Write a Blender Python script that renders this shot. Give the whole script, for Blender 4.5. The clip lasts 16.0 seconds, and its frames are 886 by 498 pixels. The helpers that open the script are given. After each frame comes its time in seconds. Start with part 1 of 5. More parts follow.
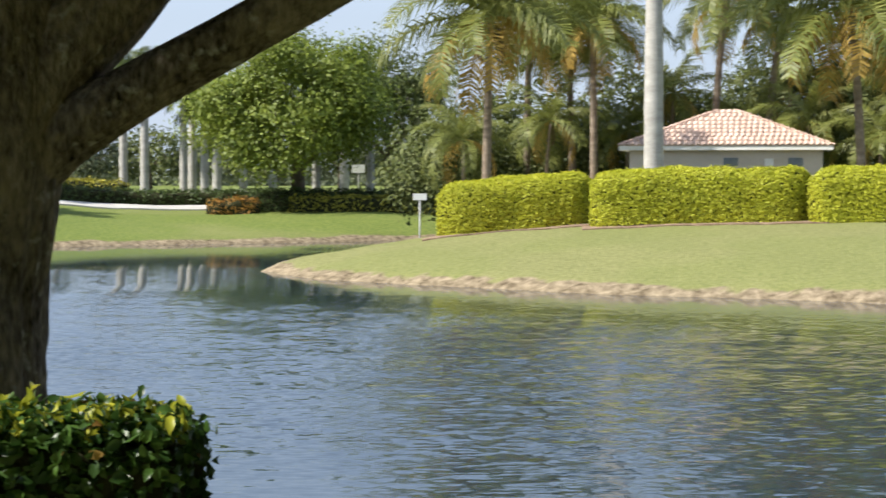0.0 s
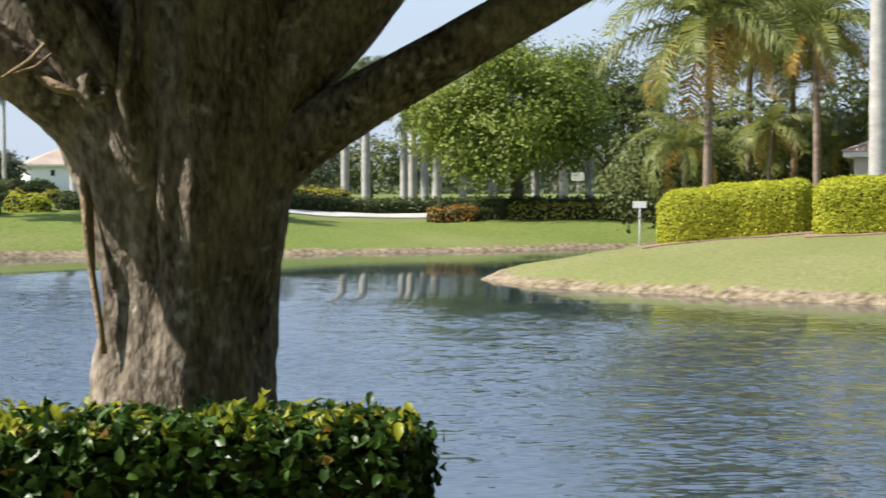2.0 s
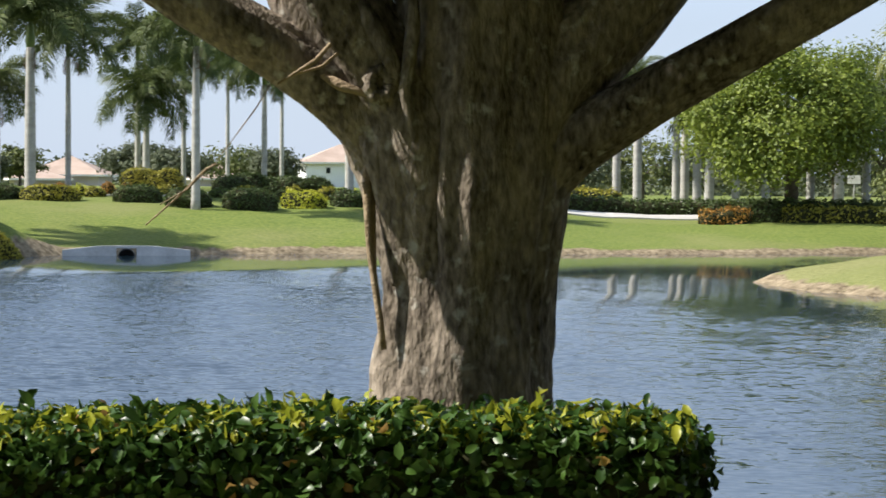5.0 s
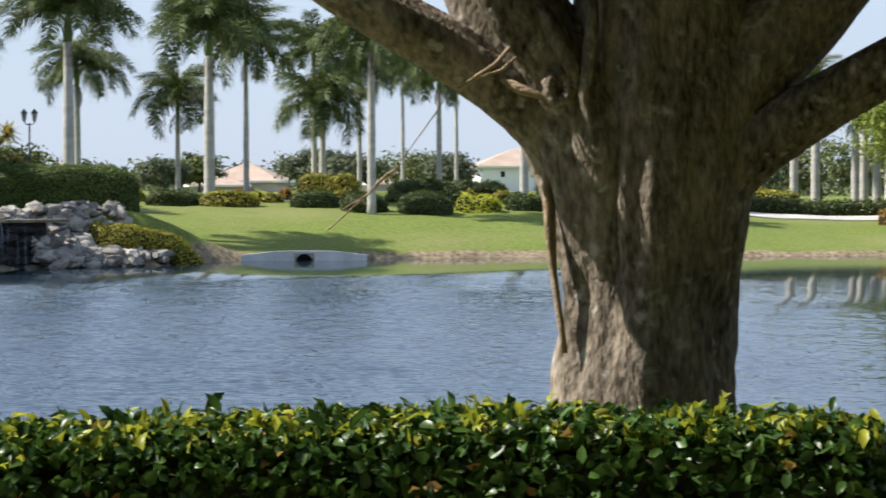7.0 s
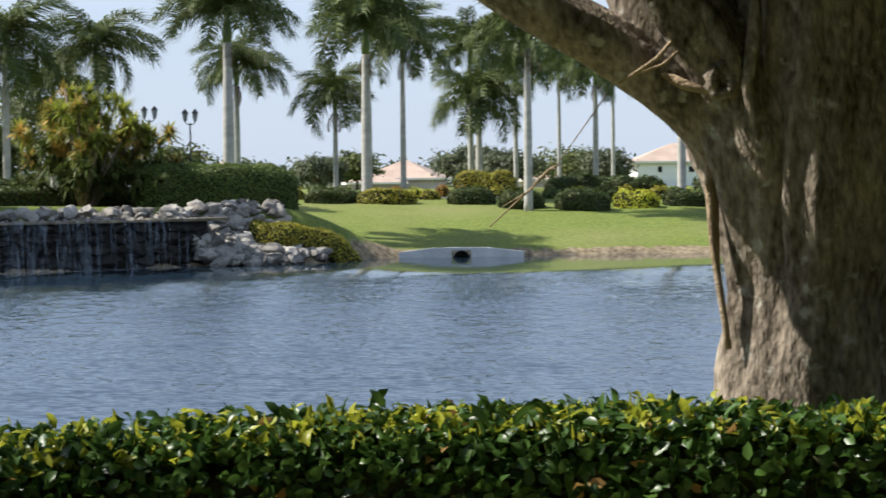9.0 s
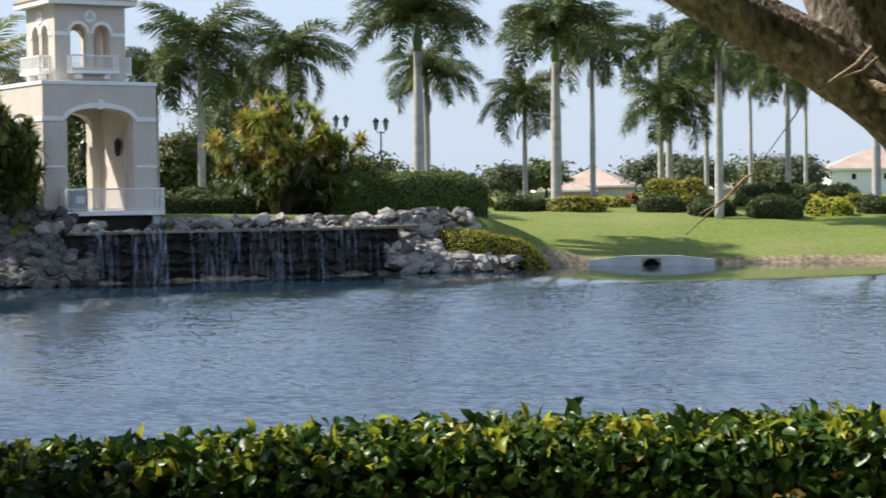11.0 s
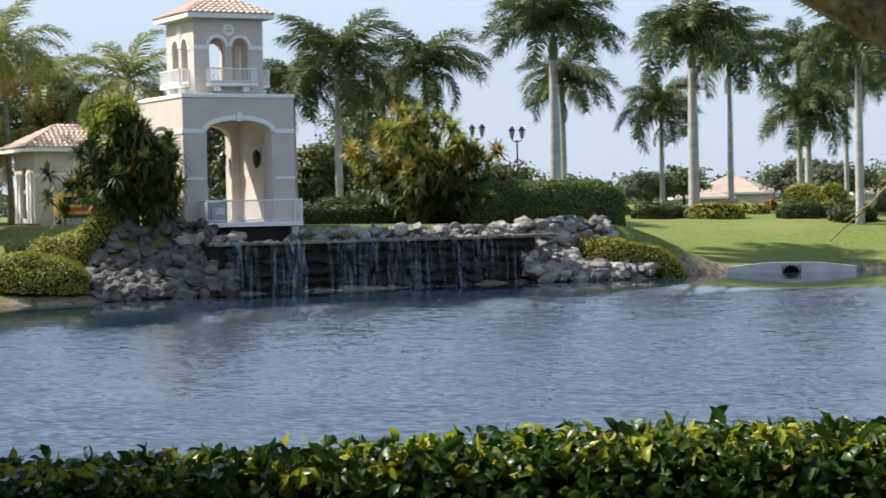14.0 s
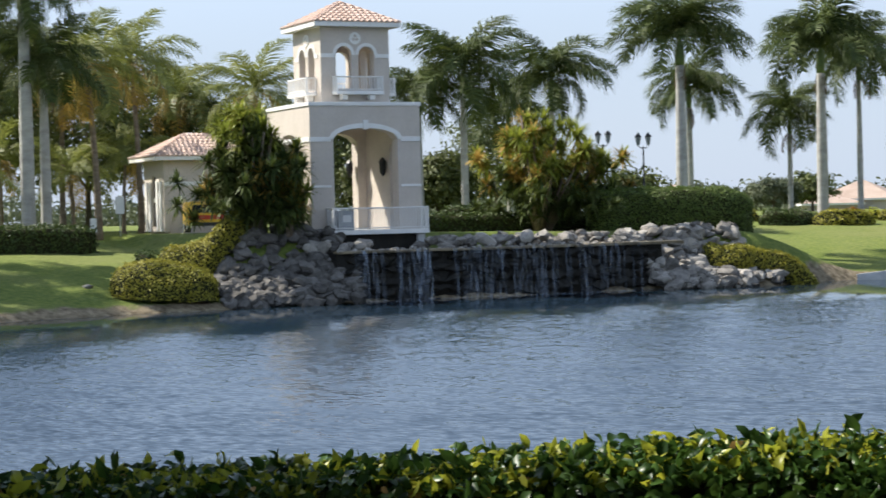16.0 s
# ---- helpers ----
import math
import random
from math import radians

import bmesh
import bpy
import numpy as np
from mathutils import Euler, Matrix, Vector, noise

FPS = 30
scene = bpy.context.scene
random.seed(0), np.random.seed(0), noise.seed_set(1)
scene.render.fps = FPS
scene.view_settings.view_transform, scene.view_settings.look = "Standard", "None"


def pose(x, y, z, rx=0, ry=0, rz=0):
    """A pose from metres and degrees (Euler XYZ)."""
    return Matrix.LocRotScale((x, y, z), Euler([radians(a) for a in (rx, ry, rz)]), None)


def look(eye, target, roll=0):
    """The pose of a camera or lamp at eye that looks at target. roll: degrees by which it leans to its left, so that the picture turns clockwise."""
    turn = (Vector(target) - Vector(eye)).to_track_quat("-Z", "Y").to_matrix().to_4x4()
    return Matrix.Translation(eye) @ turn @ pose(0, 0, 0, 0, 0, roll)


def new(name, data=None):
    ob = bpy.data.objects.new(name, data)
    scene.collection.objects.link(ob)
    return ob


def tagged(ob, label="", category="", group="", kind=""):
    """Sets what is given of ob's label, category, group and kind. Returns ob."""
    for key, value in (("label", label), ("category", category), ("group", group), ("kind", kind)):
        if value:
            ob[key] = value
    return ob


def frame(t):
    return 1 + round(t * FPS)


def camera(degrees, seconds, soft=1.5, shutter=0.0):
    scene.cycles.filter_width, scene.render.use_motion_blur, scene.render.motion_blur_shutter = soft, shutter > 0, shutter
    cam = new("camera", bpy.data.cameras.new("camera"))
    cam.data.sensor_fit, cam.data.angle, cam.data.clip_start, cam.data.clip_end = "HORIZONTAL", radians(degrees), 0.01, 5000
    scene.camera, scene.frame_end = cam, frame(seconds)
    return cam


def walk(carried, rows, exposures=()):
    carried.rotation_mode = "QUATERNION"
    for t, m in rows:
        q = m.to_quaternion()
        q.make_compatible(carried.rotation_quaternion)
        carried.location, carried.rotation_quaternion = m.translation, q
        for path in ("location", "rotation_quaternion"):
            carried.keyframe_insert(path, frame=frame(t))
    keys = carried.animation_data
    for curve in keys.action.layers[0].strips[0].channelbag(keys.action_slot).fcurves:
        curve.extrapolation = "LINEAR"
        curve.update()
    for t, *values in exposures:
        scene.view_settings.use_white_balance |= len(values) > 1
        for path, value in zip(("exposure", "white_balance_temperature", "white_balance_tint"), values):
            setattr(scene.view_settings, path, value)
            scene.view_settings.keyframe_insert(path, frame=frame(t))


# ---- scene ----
cam = camera(25.25, 16.0, soft=1.6, shutter=0.65)
EYE, ARM = 4.1, 0.345
# seconds, degrees turned left, degrees up, degrees leaning right: a slow pan, the camera held ARM metres before the pivot
ROWS = [
    (0.0, -0.000, -2.112, 0.000),
    (0.5, 1.573, -2.136, 0.229),
    (1.0, 3.071, -2.031, 0.252),
    (1.5, 4.551, -1.913, 0.235),
    (2.0, 6.326, -1.870, 0.204),
    (2.5, 7.594, -1.855, 0.133),
    (3.0, 9.021, -1.855, 0.165),
    (3.5, 10.177, -1.841, 0.081),
    (4.0, 11.474, -1.835, -0.032),
    (4.5, 13.299, -1.847, -0.198),
    (4.7, 13.653, -1.862, -0.335),
    (6.8, 18.598, -1.808, 0.214),
    (7.0, 19.190, -1.793, 0.112),
    (7.5, 20.357, -1.813, 0.058),
    (8.0, 21.188, -1.847, 0.116),
    (8.5, 22.578, -1.872, 0.373),
    (9.0, 23.713, -1.871, 0.581),
    (9.5, 25.106, -1.831, 0.658),
    (10.0, 26.335, -1.720, 0.666),
    (10.2, 26.939, -1.688, 0.696),
    (12.3, 31.100, -1.519, 0.575),
    (12.5, 31.153, -1.516, 0.651),
    (13.0, 31.533, -1.484, 0.896),
    (13.5, 32.238, -1.356, 1.141),
    (14.0, 33.124, -1.271, 1.172),
    (14.5, 34.093, -1.198, 1.252),
    (15.0, 34.792, -1.123, 1.423),
    (15.5, 35.637, -1.057, 1.466),
    (16.0, 36.757, -0.984, 1.346),
]


def standing(yaw, pitch, roll):
    a = radians(yaw)
    return pose(-ARM * math.sin(a), ARM * math.cos(a), EYE, 90 + pitch, roll, yaw)


walk(cam, [(t, standing(yaw, pitch, roll)) for t, yaw, pitch, roll in ROWS])
scene.view_settings.exposure = 0.42

# ---- light ----
SUN_BEARING, SUN_HEIGHT = 105.0, 45.0


def toward(bearing, distance):
    """Plan place at a bearing (degrees left of ahead) and a distance from the pivot."""
    a = radians(bearing)
    return -distance * math.sin(a), distance * math.cos(a)


world = bpy.data.worlds.new("daylight")
scene.world = world
world.use_nodes = True
wn, wl = world.node_tree.nodes, world.node_tree.links
sky = wn.new("ShaderNodeTexSky")
sky.sky_type, sky.sun_disc = "NISHITA", False
sx, sy = toward(SUN_BEARING, 1)
sky.sun_elevation, sky.sun_rotation = radians(SUN_HEIGHT), math.atan2(sx, sy)
sky.air_density, sky.dust_density, sky.ozone_density = 1.0, 0.8, 2.5
# thin high cloud over the blue
wco = wn.new("ShaderNodeTexCoord")
wmap = wn.new("ShaderNodeMapping")
wmap.inputs["Scale"].default_value = (3.0, 3.0, 11.0)
wcl = wn.new("ShaderNodeTexNoise")
wcl.inputs["Scale"].default_value, wcl.inputs["Detail"].default_value = 1.6, 5.0
wramp = wn.new("ShaderNodeMapRange")
wramp.inputs["From Min"].default_value, wramp.inputs["From Max"].default_value = 0.42, 0.72
wramp.inputs["To Min"].default_value, wramp.inputs["To Max"].default_value = 0.0, 0.35
wmix = wn.new("ShaderNodeMixRGB")
# the veil is dull at the horizon and brighter higher up
wveil = wn.new("ShaderNodeMixRGB")
wveil.inputs["Color1"].default_value, wveil.inputs["Color2"].default_value = (3.85, 4.5, 5.6, 1), (6.2, 7.6, 9.8, 1)
whigh = wn.new("ShaderNodeMapRange")
whigh.inputs["From Min"].default_value, whigh.inputs["From Max"].default_value = 0.08, 0.30
wl.new(wco.outputs["Generated"], wmap.inputs["Vector"])
wl.new(wmap.outputs["Vector"], wcl.inputs["Vector"])
wl.new(wcl.outputs["Fac"], wramp.inputs["Value"])
wsep = wn.new("ShaderNodeSeparateXYZ")
whaze = wn.new("ShaderNodeMapRange")
whaze.inputs["From Max"].default_value = 0.7
whaze.inputs["To Min"].default_value, whaze.inputs["To Max"].default_value = 0.9, 0.2
wmax = wn.new("ShaderNodeMath")
wmax.operation = "MAXIMUM"
wl.new(wco.outputs["Generated"], wsep.inputs["Vector"])
wl.new(wsep.outputs["Z"], whigh.inputs["Value"])
wl.new(whigh.outputs["Result"], wveil.inputs["Fac"])
wl.new(wveil.outputs["Color"], wmix.inputs["Color2"])
wl.new(wsep.outputs["Z"], whaze.inputs["Value"])
wl.new(whaze.outputs["Result"], wmax.inputs[0])
wl.new(wramp.outputs["Result"], wmax.inputs[1])
wl.new(wmax.outputs["Value"], wmix.inputs["Fac"])
wl.new(sky.outputs["Color"], wmix.inputs["Color1"])
wl.new(wmix.outputs["Color"], wn["Background"].inputs["Color"])
wn["Background"].inputs["Strength"].default_value = 0.122

sun = new("sun", bpy.data.lights.new("sun", "SUN"))
sun.data.energy, sun.data.angle, sun.data.color = 6.6, radians(0.6), (1.0, 0.95, 0.86)
sun.matrix_world = look((sx * 100 * math.cos(radians(SUN_HEIGHT)), sy * 100 * math.cos(radians(SUN_HEIGHT)), 100 * math.sin(radians(SUN_HEIGHT))), (0, 0, 0))


# ---- materials ----
def material(name, dark, light, rough=0.8, scale=6.0, bump=0.0, bump_scale=40.0, metal=0.0, spec=0.3, by="", spread=0.0, glow=0.0, stretch=(1, 1, 1), fine=0.35, fleck=None):
    """Two colours mixed by noise at two scales; by: 'island' or 'object' varies the pieces; glow: share of light let through (leaves)."""
    m = bpy.data.materials.new(name)
    m.use_nodes = True
    n, l = m.node_tree.nodes, m.node_tree.links
    b = n["Principled BSDF"]
    b.inputs["Roughness"].default_value, b.inputs["Metallic"].default_value, b.inputs["Specular IOR Level"].default_value = rough, metal, spec
    co = n.new("ShaderNodeTexCoord")
    mp = n.new("ShaderNodeMapping")
    mp.inputs["Scale"].default_value = stretch
    l.new(co.outputs["Object"], mp.inputs["Vector"])
    big, small = n.new("ShaderNodeTexNoise"), n.new("ShaderNodeTexNoise")
    big.inputs["Scale"].default_value, big.inputs["Detail"].default_value = scale, 4
    small.inputs["Scale"].default_value, small.inputs["Detail"].default_value = scale * 9, 3
    for t in (big, small):
        l.new(mp.outputs["Vector"], t.inputs["Vector"])
    both = n.new("ShaderNodeMixRGB")
    both.inputs["Fac"].default_value = fine
    l.new(big.outputs["Fac"], both.inputs["Color1"])
    l.new(small.outputs["Fac"], both.inputs["Color2"])
    fac = n.new("ShaderNodeMapRange")
    fac.inputs["From Min"].default_value, fac.inputs["From Max"].default_value = 0.33, 0.67
    l.new(both.outputs["Color"], fac.inputs["Value"])
    value = fac.outputs["Result"]
    if by:
        r = n.new("ShaderNodeNewGeometry" if by == "island" else "ShaderNodeObjectInfo")
        add = n.new("ShaderNodeMixRGB")
        add.inputs["Fac"].default_value = spread
        l.new(value, add.inputs["Color1"])
        l.new(r.outputs["Random Per Island" if by == "island" else "Random"], add.inputs["Color2"])
        value = add.outputs["Color"]
    mix = n.new("ShaderNodeMixRGB")
    mix.inputs["Color1"].default_value, mix.inputs["Color2"].default_value = (*dark, 1), (*light, 1)
    l.new(value, mix.inputs["Fac"])
    if fleck:
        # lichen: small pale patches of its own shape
        spot, cut, over = n.new("ShaderNodeTexNoise"), n.new("ShaderNodeMapRange"), n.new("ShaderNodeMixRGB")
        spot.inputs["Scale"].default_value, spot.inputs["Detail"].default_value = 9.0, 6
        cut.inputs["From Min"].default_value, cut.inputs["From Max"].default_value, cut.inputs["To Max"].default_value = 0.60, 0.70, 0.7
        l.new(co.outputs["Object"], spot.inputs["Vector"])
        l.new(spot.outputs["Fac"], cut.inputs["Value"])
        l.new(cut.outputs["Result"], over.inputs["Fac"])
        l.new(mix.outputs["Color"], over.inputs["Color1"])
        over.inputs["Color2"].default_value = (*fleck, 1)
        mix = over
    l.new(mix.outputs["Color"], b.inputs["Base Color"])
    if bump:
        tex = n.new("ShaderNodeTexNoise")
        tex.inputs["Scale"].default_value, tex.inputs["Detail"].default_value = bump_scale, 5
        l.new(mp.outputs["Vector"], tex.inputs["Vector"])
        bp = n.new("ShaderNodeBump")
        bp.inputs["Strength"].default_value, bp.inputs["Distance"].default_value = bump, 0.03
        l.new(tex.outputs["Fac"], bp.inputs["Height"])
        l.new(bp.outputs["Normal"], b.inputs["Normal"])
    if glow:
        tr = n.new("ShaderNodeBsdfTranslucent")
        ms = n.new("ShaderNodeMixShader")
        ms.inputs["Fac"].default_value = glow
        l.new(mix.outputs["Color"], tr.inputs["Color"])
        l.new(b.outputs["BSDF"], ms.inputs[1])
        l.new(tr.outputs["BSDF"], ms.inputs[2])
        l.new(ms.outputs["Shader"], n["Material Output"].inputs["Surface"])
    return m


BARK = material("grey bark", (0.022, 0.017, 0.013), (0.37, 0.31, 0.245), 0.95, 3.0, 1.0, 30.0, spec=0.06, stretch=(1, 1, 0.45), fine=0.5, fleck=(0.50, 0.48, 0.42))
BARK_FAR = material("brown bark", (0.07, 0.055, 0.04), (0.17, 0.14, 0.10), 0.95, 3.0, 0.7, 16.0, spec=0.1)
ROYAL = material("grey palm trunk", (0.30, 0.285, 0.26), (0.50, 0.48, 0.44), 0.85, 1.1, 0.5, 12.0, spec=0.2, stretch=(1, 1, 2.5))
COCO = material("brown palm trunk", (0.15, 0.11, 0.08), (0.30, 0.24, 0.18), 0.9, 2.0, 0.7, 14.0, spec=0.15, stretch=(1, 1, 3))
SHAFT = material("green crownshaft", (0.10, 0.15, 0.05), (0.18, 0.24, 0.08), 0.5, 2.0, spec=0.4)
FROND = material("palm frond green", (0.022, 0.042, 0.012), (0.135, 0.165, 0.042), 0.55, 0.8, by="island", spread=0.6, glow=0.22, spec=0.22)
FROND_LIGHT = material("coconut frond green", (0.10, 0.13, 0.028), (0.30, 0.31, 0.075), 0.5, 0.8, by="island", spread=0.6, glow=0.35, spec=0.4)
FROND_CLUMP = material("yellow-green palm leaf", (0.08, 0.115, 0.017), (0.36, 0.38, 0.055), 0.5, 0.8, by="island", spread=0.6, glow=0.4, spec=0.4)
FROND_OLD = material("yellowed frond", (0.30, 0.19, 0.035), (0.55, 0.38, 0.10), 0.7, 0.8, by="island", spread=0.6, glow=0.35)
FROND_DEAD = material("dry brown frond", (0.08, 0.055, 0.03), (0.22, 0.15, 0.08), 0.9, 0.8, by="island", spread=0.6, glow=0.15)
LEAF_NEAR = material("glossy hedge leaf", (0.011, 0.034, 0.008), (0.068, 0.132, 0.024), 0.36, 3.0, by="island", spread=0.8, glow=0.25, spec=0.28)
# new growth, its yellow brightened to carry the sun on the hedge top
LEAF_TIP = material("young hedge leaf in sunlit tone", (0.20, 0.235, 0.02), (0.48, 0.48, 0.05), 0.4, 3.0, by="island", spread=0.8, glow=0.4, spec=0.35)
LEAF_RUST = material("withered hedge leaf", (0.20, 0.10, 0.03), (0.46, 0.30, 0.10), 0.6, 3.0, by="island", spread=0.7, glow=0.25)
LEAF_GOLD = material("golden hedge leaf", (0.33, 0.36, 0.02), (0.58, 0.57, 0.05), 0.55, 0.8, by="island", spread=0.5, glow=0.3)
LEAF_DARK = material("dark hedge leaf", (0.028, 0.05, 0.012), (0.09, 0.125, 0.03), 0.55, 1.5, by="island", spread=0.7, glow=0.2)
LEAF_HEDGE = material("green clipped hedge leaf", (0.05, 0.085, 0.016), (0.15, 0.20, 0.04), 0.55, 1.5, by="island", spread=0.7, glow=0.2)
LEAF_OLIVE = material("olive hedge leaf", (0.17, 0.165, 0.018), (0.42, 0.37, 0.045), 0.6, 1.5, by="island", spread=0.7, glow=0.2)
LEAF_TREE = material("fresh tree leaf", (0.06, 0.10, 0.012), (0.29, 0.34, 0.045), 0.5, 0.5, by="island", spread=0.65, glow=0.3)
LEAF_WOOD = material("dark woodland leaf", (0.035, 0.055, 0.014), (0.17, 0.19, 0.05), 0.6, 0.4, by="island", spread=0.7, glow=0.2)
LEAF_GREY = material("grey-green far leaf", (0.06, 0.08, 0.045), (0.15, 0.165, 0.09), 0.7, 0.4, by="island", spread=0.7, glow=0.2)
LEAF_ORANGE = material("orange shrub leaf", (0.20, 0.09, 0.02), (0.50, 0.27, 0.05), 0.6, 1.5, by="island", spread=0.7, glow=0.3)
HEDGE_CORE = material("near-black hedge core", (0.02, 0.022, 0.01), (0.05, 0.05, 0.025), 0.95, 4.0, 0.6, 20.0, spec=0.05)
STUCCO = material("cream stucco", (0.53, 0.465, 0.40), (0.62, 0.55, 0.48), 0.9, 0.7, 0.25, 60.0, spec=0.15)
TRIM = material("white painted trim", (0.74, 0.72, 0.68), (0.84, 0.82, 0.79), 0.7, 1.2, 0.1, 60.0, spec=0.25)
WHITE = material("white wall paint", (0.72, 0.72, 0.70), (0.82, 0.82, 0.80), 0.85, 0.5, 0.15, 30.0, spec=0.2)
TILE = material("terracotta roof tile", (0.46, 0.31, 0.24), (0.72, 0.55, 0.46), 0.85, 1.2, 0.5, 10.0, by="object", spread=0.45, spec=0.15)
TILE_FAR = material("faded terracotta roof", (0.34, 0.255, 0.205), (0.47, 0.365, 0.30), 0.9, 0.6, 0.6, 5.0, spec=0.1)
# darker copy of the lime rock: the left pile's shade as colour
STONE_SHADED = material("grey lime rock in shade tone", (0.03, 0.027, 0.024), (0.22, 0.205, 0.185), 0.95, 1.6, 1.0, 8.0, by="object", spread=0.55, spec=0.15)
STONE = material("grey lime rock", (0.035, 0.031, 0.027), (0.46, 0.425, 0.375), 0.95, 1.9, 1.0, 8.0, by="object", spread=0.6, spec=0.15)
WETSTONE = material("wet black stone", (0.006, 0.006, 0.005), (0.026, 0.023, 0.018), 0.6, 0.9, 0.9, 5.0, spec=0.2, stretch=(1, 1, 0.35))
LIPSTONE = material("stained wet stone", (0.06, 0.045, 0.025), (0.30, 0.24, 0.15), 0.5, 2.0, 0.9, 9.0, by="object", spread=0.4, spec=0.35)
CONCRETE = material("weathered concrete", (0.38, 0.38, 0.37), (0.58, 0.58, 0.57), 0.9, 1.0, 0.5, 20.0, spec=0.2)
ASPHALT = material("sunlit road paving", (0.36, 0.34, 0.31), (0.50, 0.48, 0.45), 0.9, 0.6, 0.3, 30.0, spec=0.15)
MULCH = material("brown bark mulch", (0.13, 0.085, 0.055), (0.36, 0.26, 0.18), 0.95, 2.0, 0.9, 14.0, spec=0.05)
BLACK = material("black painted metal", (0.012, 0.012, 0.013), (0.03, 0.03, 0.03), 0.45, 4.0, spec=0.4)
GREYMETAL = material("grey sheet metal", (0.16, 0.18, 0.20), (0.24, 0.26, 0.29), 0.5, 3.0, spec=0.4)
YELLOW = material("yellow vehicle paint", (0.62, 0.36, 0.02), (0.75, 0.46, 0.03), 0.35, 1.0, spec=0.5)
RED = material("red lamp lens", (0.35, 0.03, 0.02), (0.5, 0.05, 0.03), 0.3, 3.0, spec=0.5)
RUBBER = material("black tyre rubber", (0.015, 0.015, 0.015), (0.035, 0.035, 0.035), 0.85, 5.0, spec=0.2)
ROOT = material("pale aerial root", (0.22, 0.16, 0.10), (0.44, 0.34, 0.23), 0.9, 9.0, 0.6, 50.0, spec=0.15)
GLASS = bpy.data.materials.new("window glass")
GLASS.use_nodes = True
gb = GLASS.node_tree.nodes["Principled BSDF"]
gb.inputs["Base Color"].default_value, gb.inputs["Roughness"].default_value = (0.02, 0.025, 0.03, 1), 0.06


def lake_material():
    m = bpy.data.materials.new("lake water")
    m.use_nodes = True
    n, l = m.node_tree.nodes, m.node_tree.links
    b = n["Principled BSDF"]
    b.inputs["Base Color"].default_value = (0.012, 0.025, 0.040, 1)
    b.inputs["Roughness"].default_value, b.inputs["IOR"].default_value = 0.05, 1.333
    co = n.new("ShaderNodeTexCoord")
    # breeze: rougher and calmer patches of the lake
    pt = n.new("ShaderNodeTexNoise")
    pt.inputs["Scale"].default_value, pt.inputs["Detail"].default_value = 0.06, 3
    l.new(co.outputs["Object"], pt.inputs["Vector"])
    rg = n.new("ShaderNodeMapRange")
    rg.inputs["From Min"].default_value, rg.inputs["From Max"].default_value = 0.35, 0.65
    rg.inputs["To Min"].default_value, rg.inputs["To Max"].default_value = 0.7, 1.25
    l.new(pt.outputs["Fac"], rg.inputs["Value"])
    # slopes of the ripples, from long swells to small chop
    total = None
    for turn, stretch, scale, weight, detail in ((25, (0.7, 1.3, 1), 0.9, 0.16, 2), (-12, (0.7, 1.6, 1), 4.4, 0.46, 3)):
        mp = n.new("ShaderNodeMapping")
        mp.inputs["Rotation"].default_value, mp.inputs["Scale"].default_value = (0, 0, radians(turn)), stretch
        tx = n.new("ShaderNodeTexNoise")
        tx.inputs["Scale"].default_value, tx.inputs["Detail"].default_value = scale, detail
        l.new(co.outputs["Object"], mp.inputs["Vector"])
        l.new(mp.outputs["Vector"], tx.inputs["Vector"])
        sub = n.new("ShaderNodeVectorMath")
        sub.operation = "SUBTRACT"
        sub.inputs[1].default_value = (0.5, 0.5, 0.5)
        l.new(tx.outputs["Color"], sub.inputs[0])
        k = n.new("ShaderNodeVectorMath")
        k.operation = "MULTIPLY"
        k.inputs[1].default_value = (weight, weight, 0.0)
        l.new(sub.outputs["Vector"], k.inputs[0])
        if total:
            add = n.new("ShaderNodeVectorMath")
            l.new(total, add.inputs[0])
            l.new(k.outputs["Vector"], add.inputs[1])
            total = add.outputs["Vector"]
        else:
            total = k.outputs["Vector"]
    sc = n.new("ShaderNodeVectorMath")
    sc.operation = "SCALE"
    calm = n.new("ShaderNodeAttribute")
    calm.attribute_name = "chop"
    both = n.new("ShaderNodeMath")
    both.operation = "MULTIPLY"
    l.new(rg.outputs["Result"], both.inputs[0])
    l.new(calm.outputs["Fac"], both.inputs[1])
    lean = n.new("ShaderNodeVectorMath")
    # all normals tilted right and nearer, so reflections take brighter, higher sky
    lean.inputs[1].default_value = (0.150, -0.042, 0)
    l.new(total, lean.inputs[0])
    l.new(lean.outputs["Vector"], sc.inputs[0])
    l.new(both.outputs["Value"], sc.inputs["Scale"])
    up = n.new("ShaderNodeVectorMath")
    up.inputs[1].default_value = (0, 0, 1)
    l.new(sc.outputs["Vector"], up.inputs[0])
    nn = n.new("ShaderNodeVectorMath")
    nn.operation = "NORMALIZE"
    l.new(up.outputs["Vector"], nn.inputs[0])
    l.new(nn.outputs["Vector"], b.inputs["Normal"])
    return m


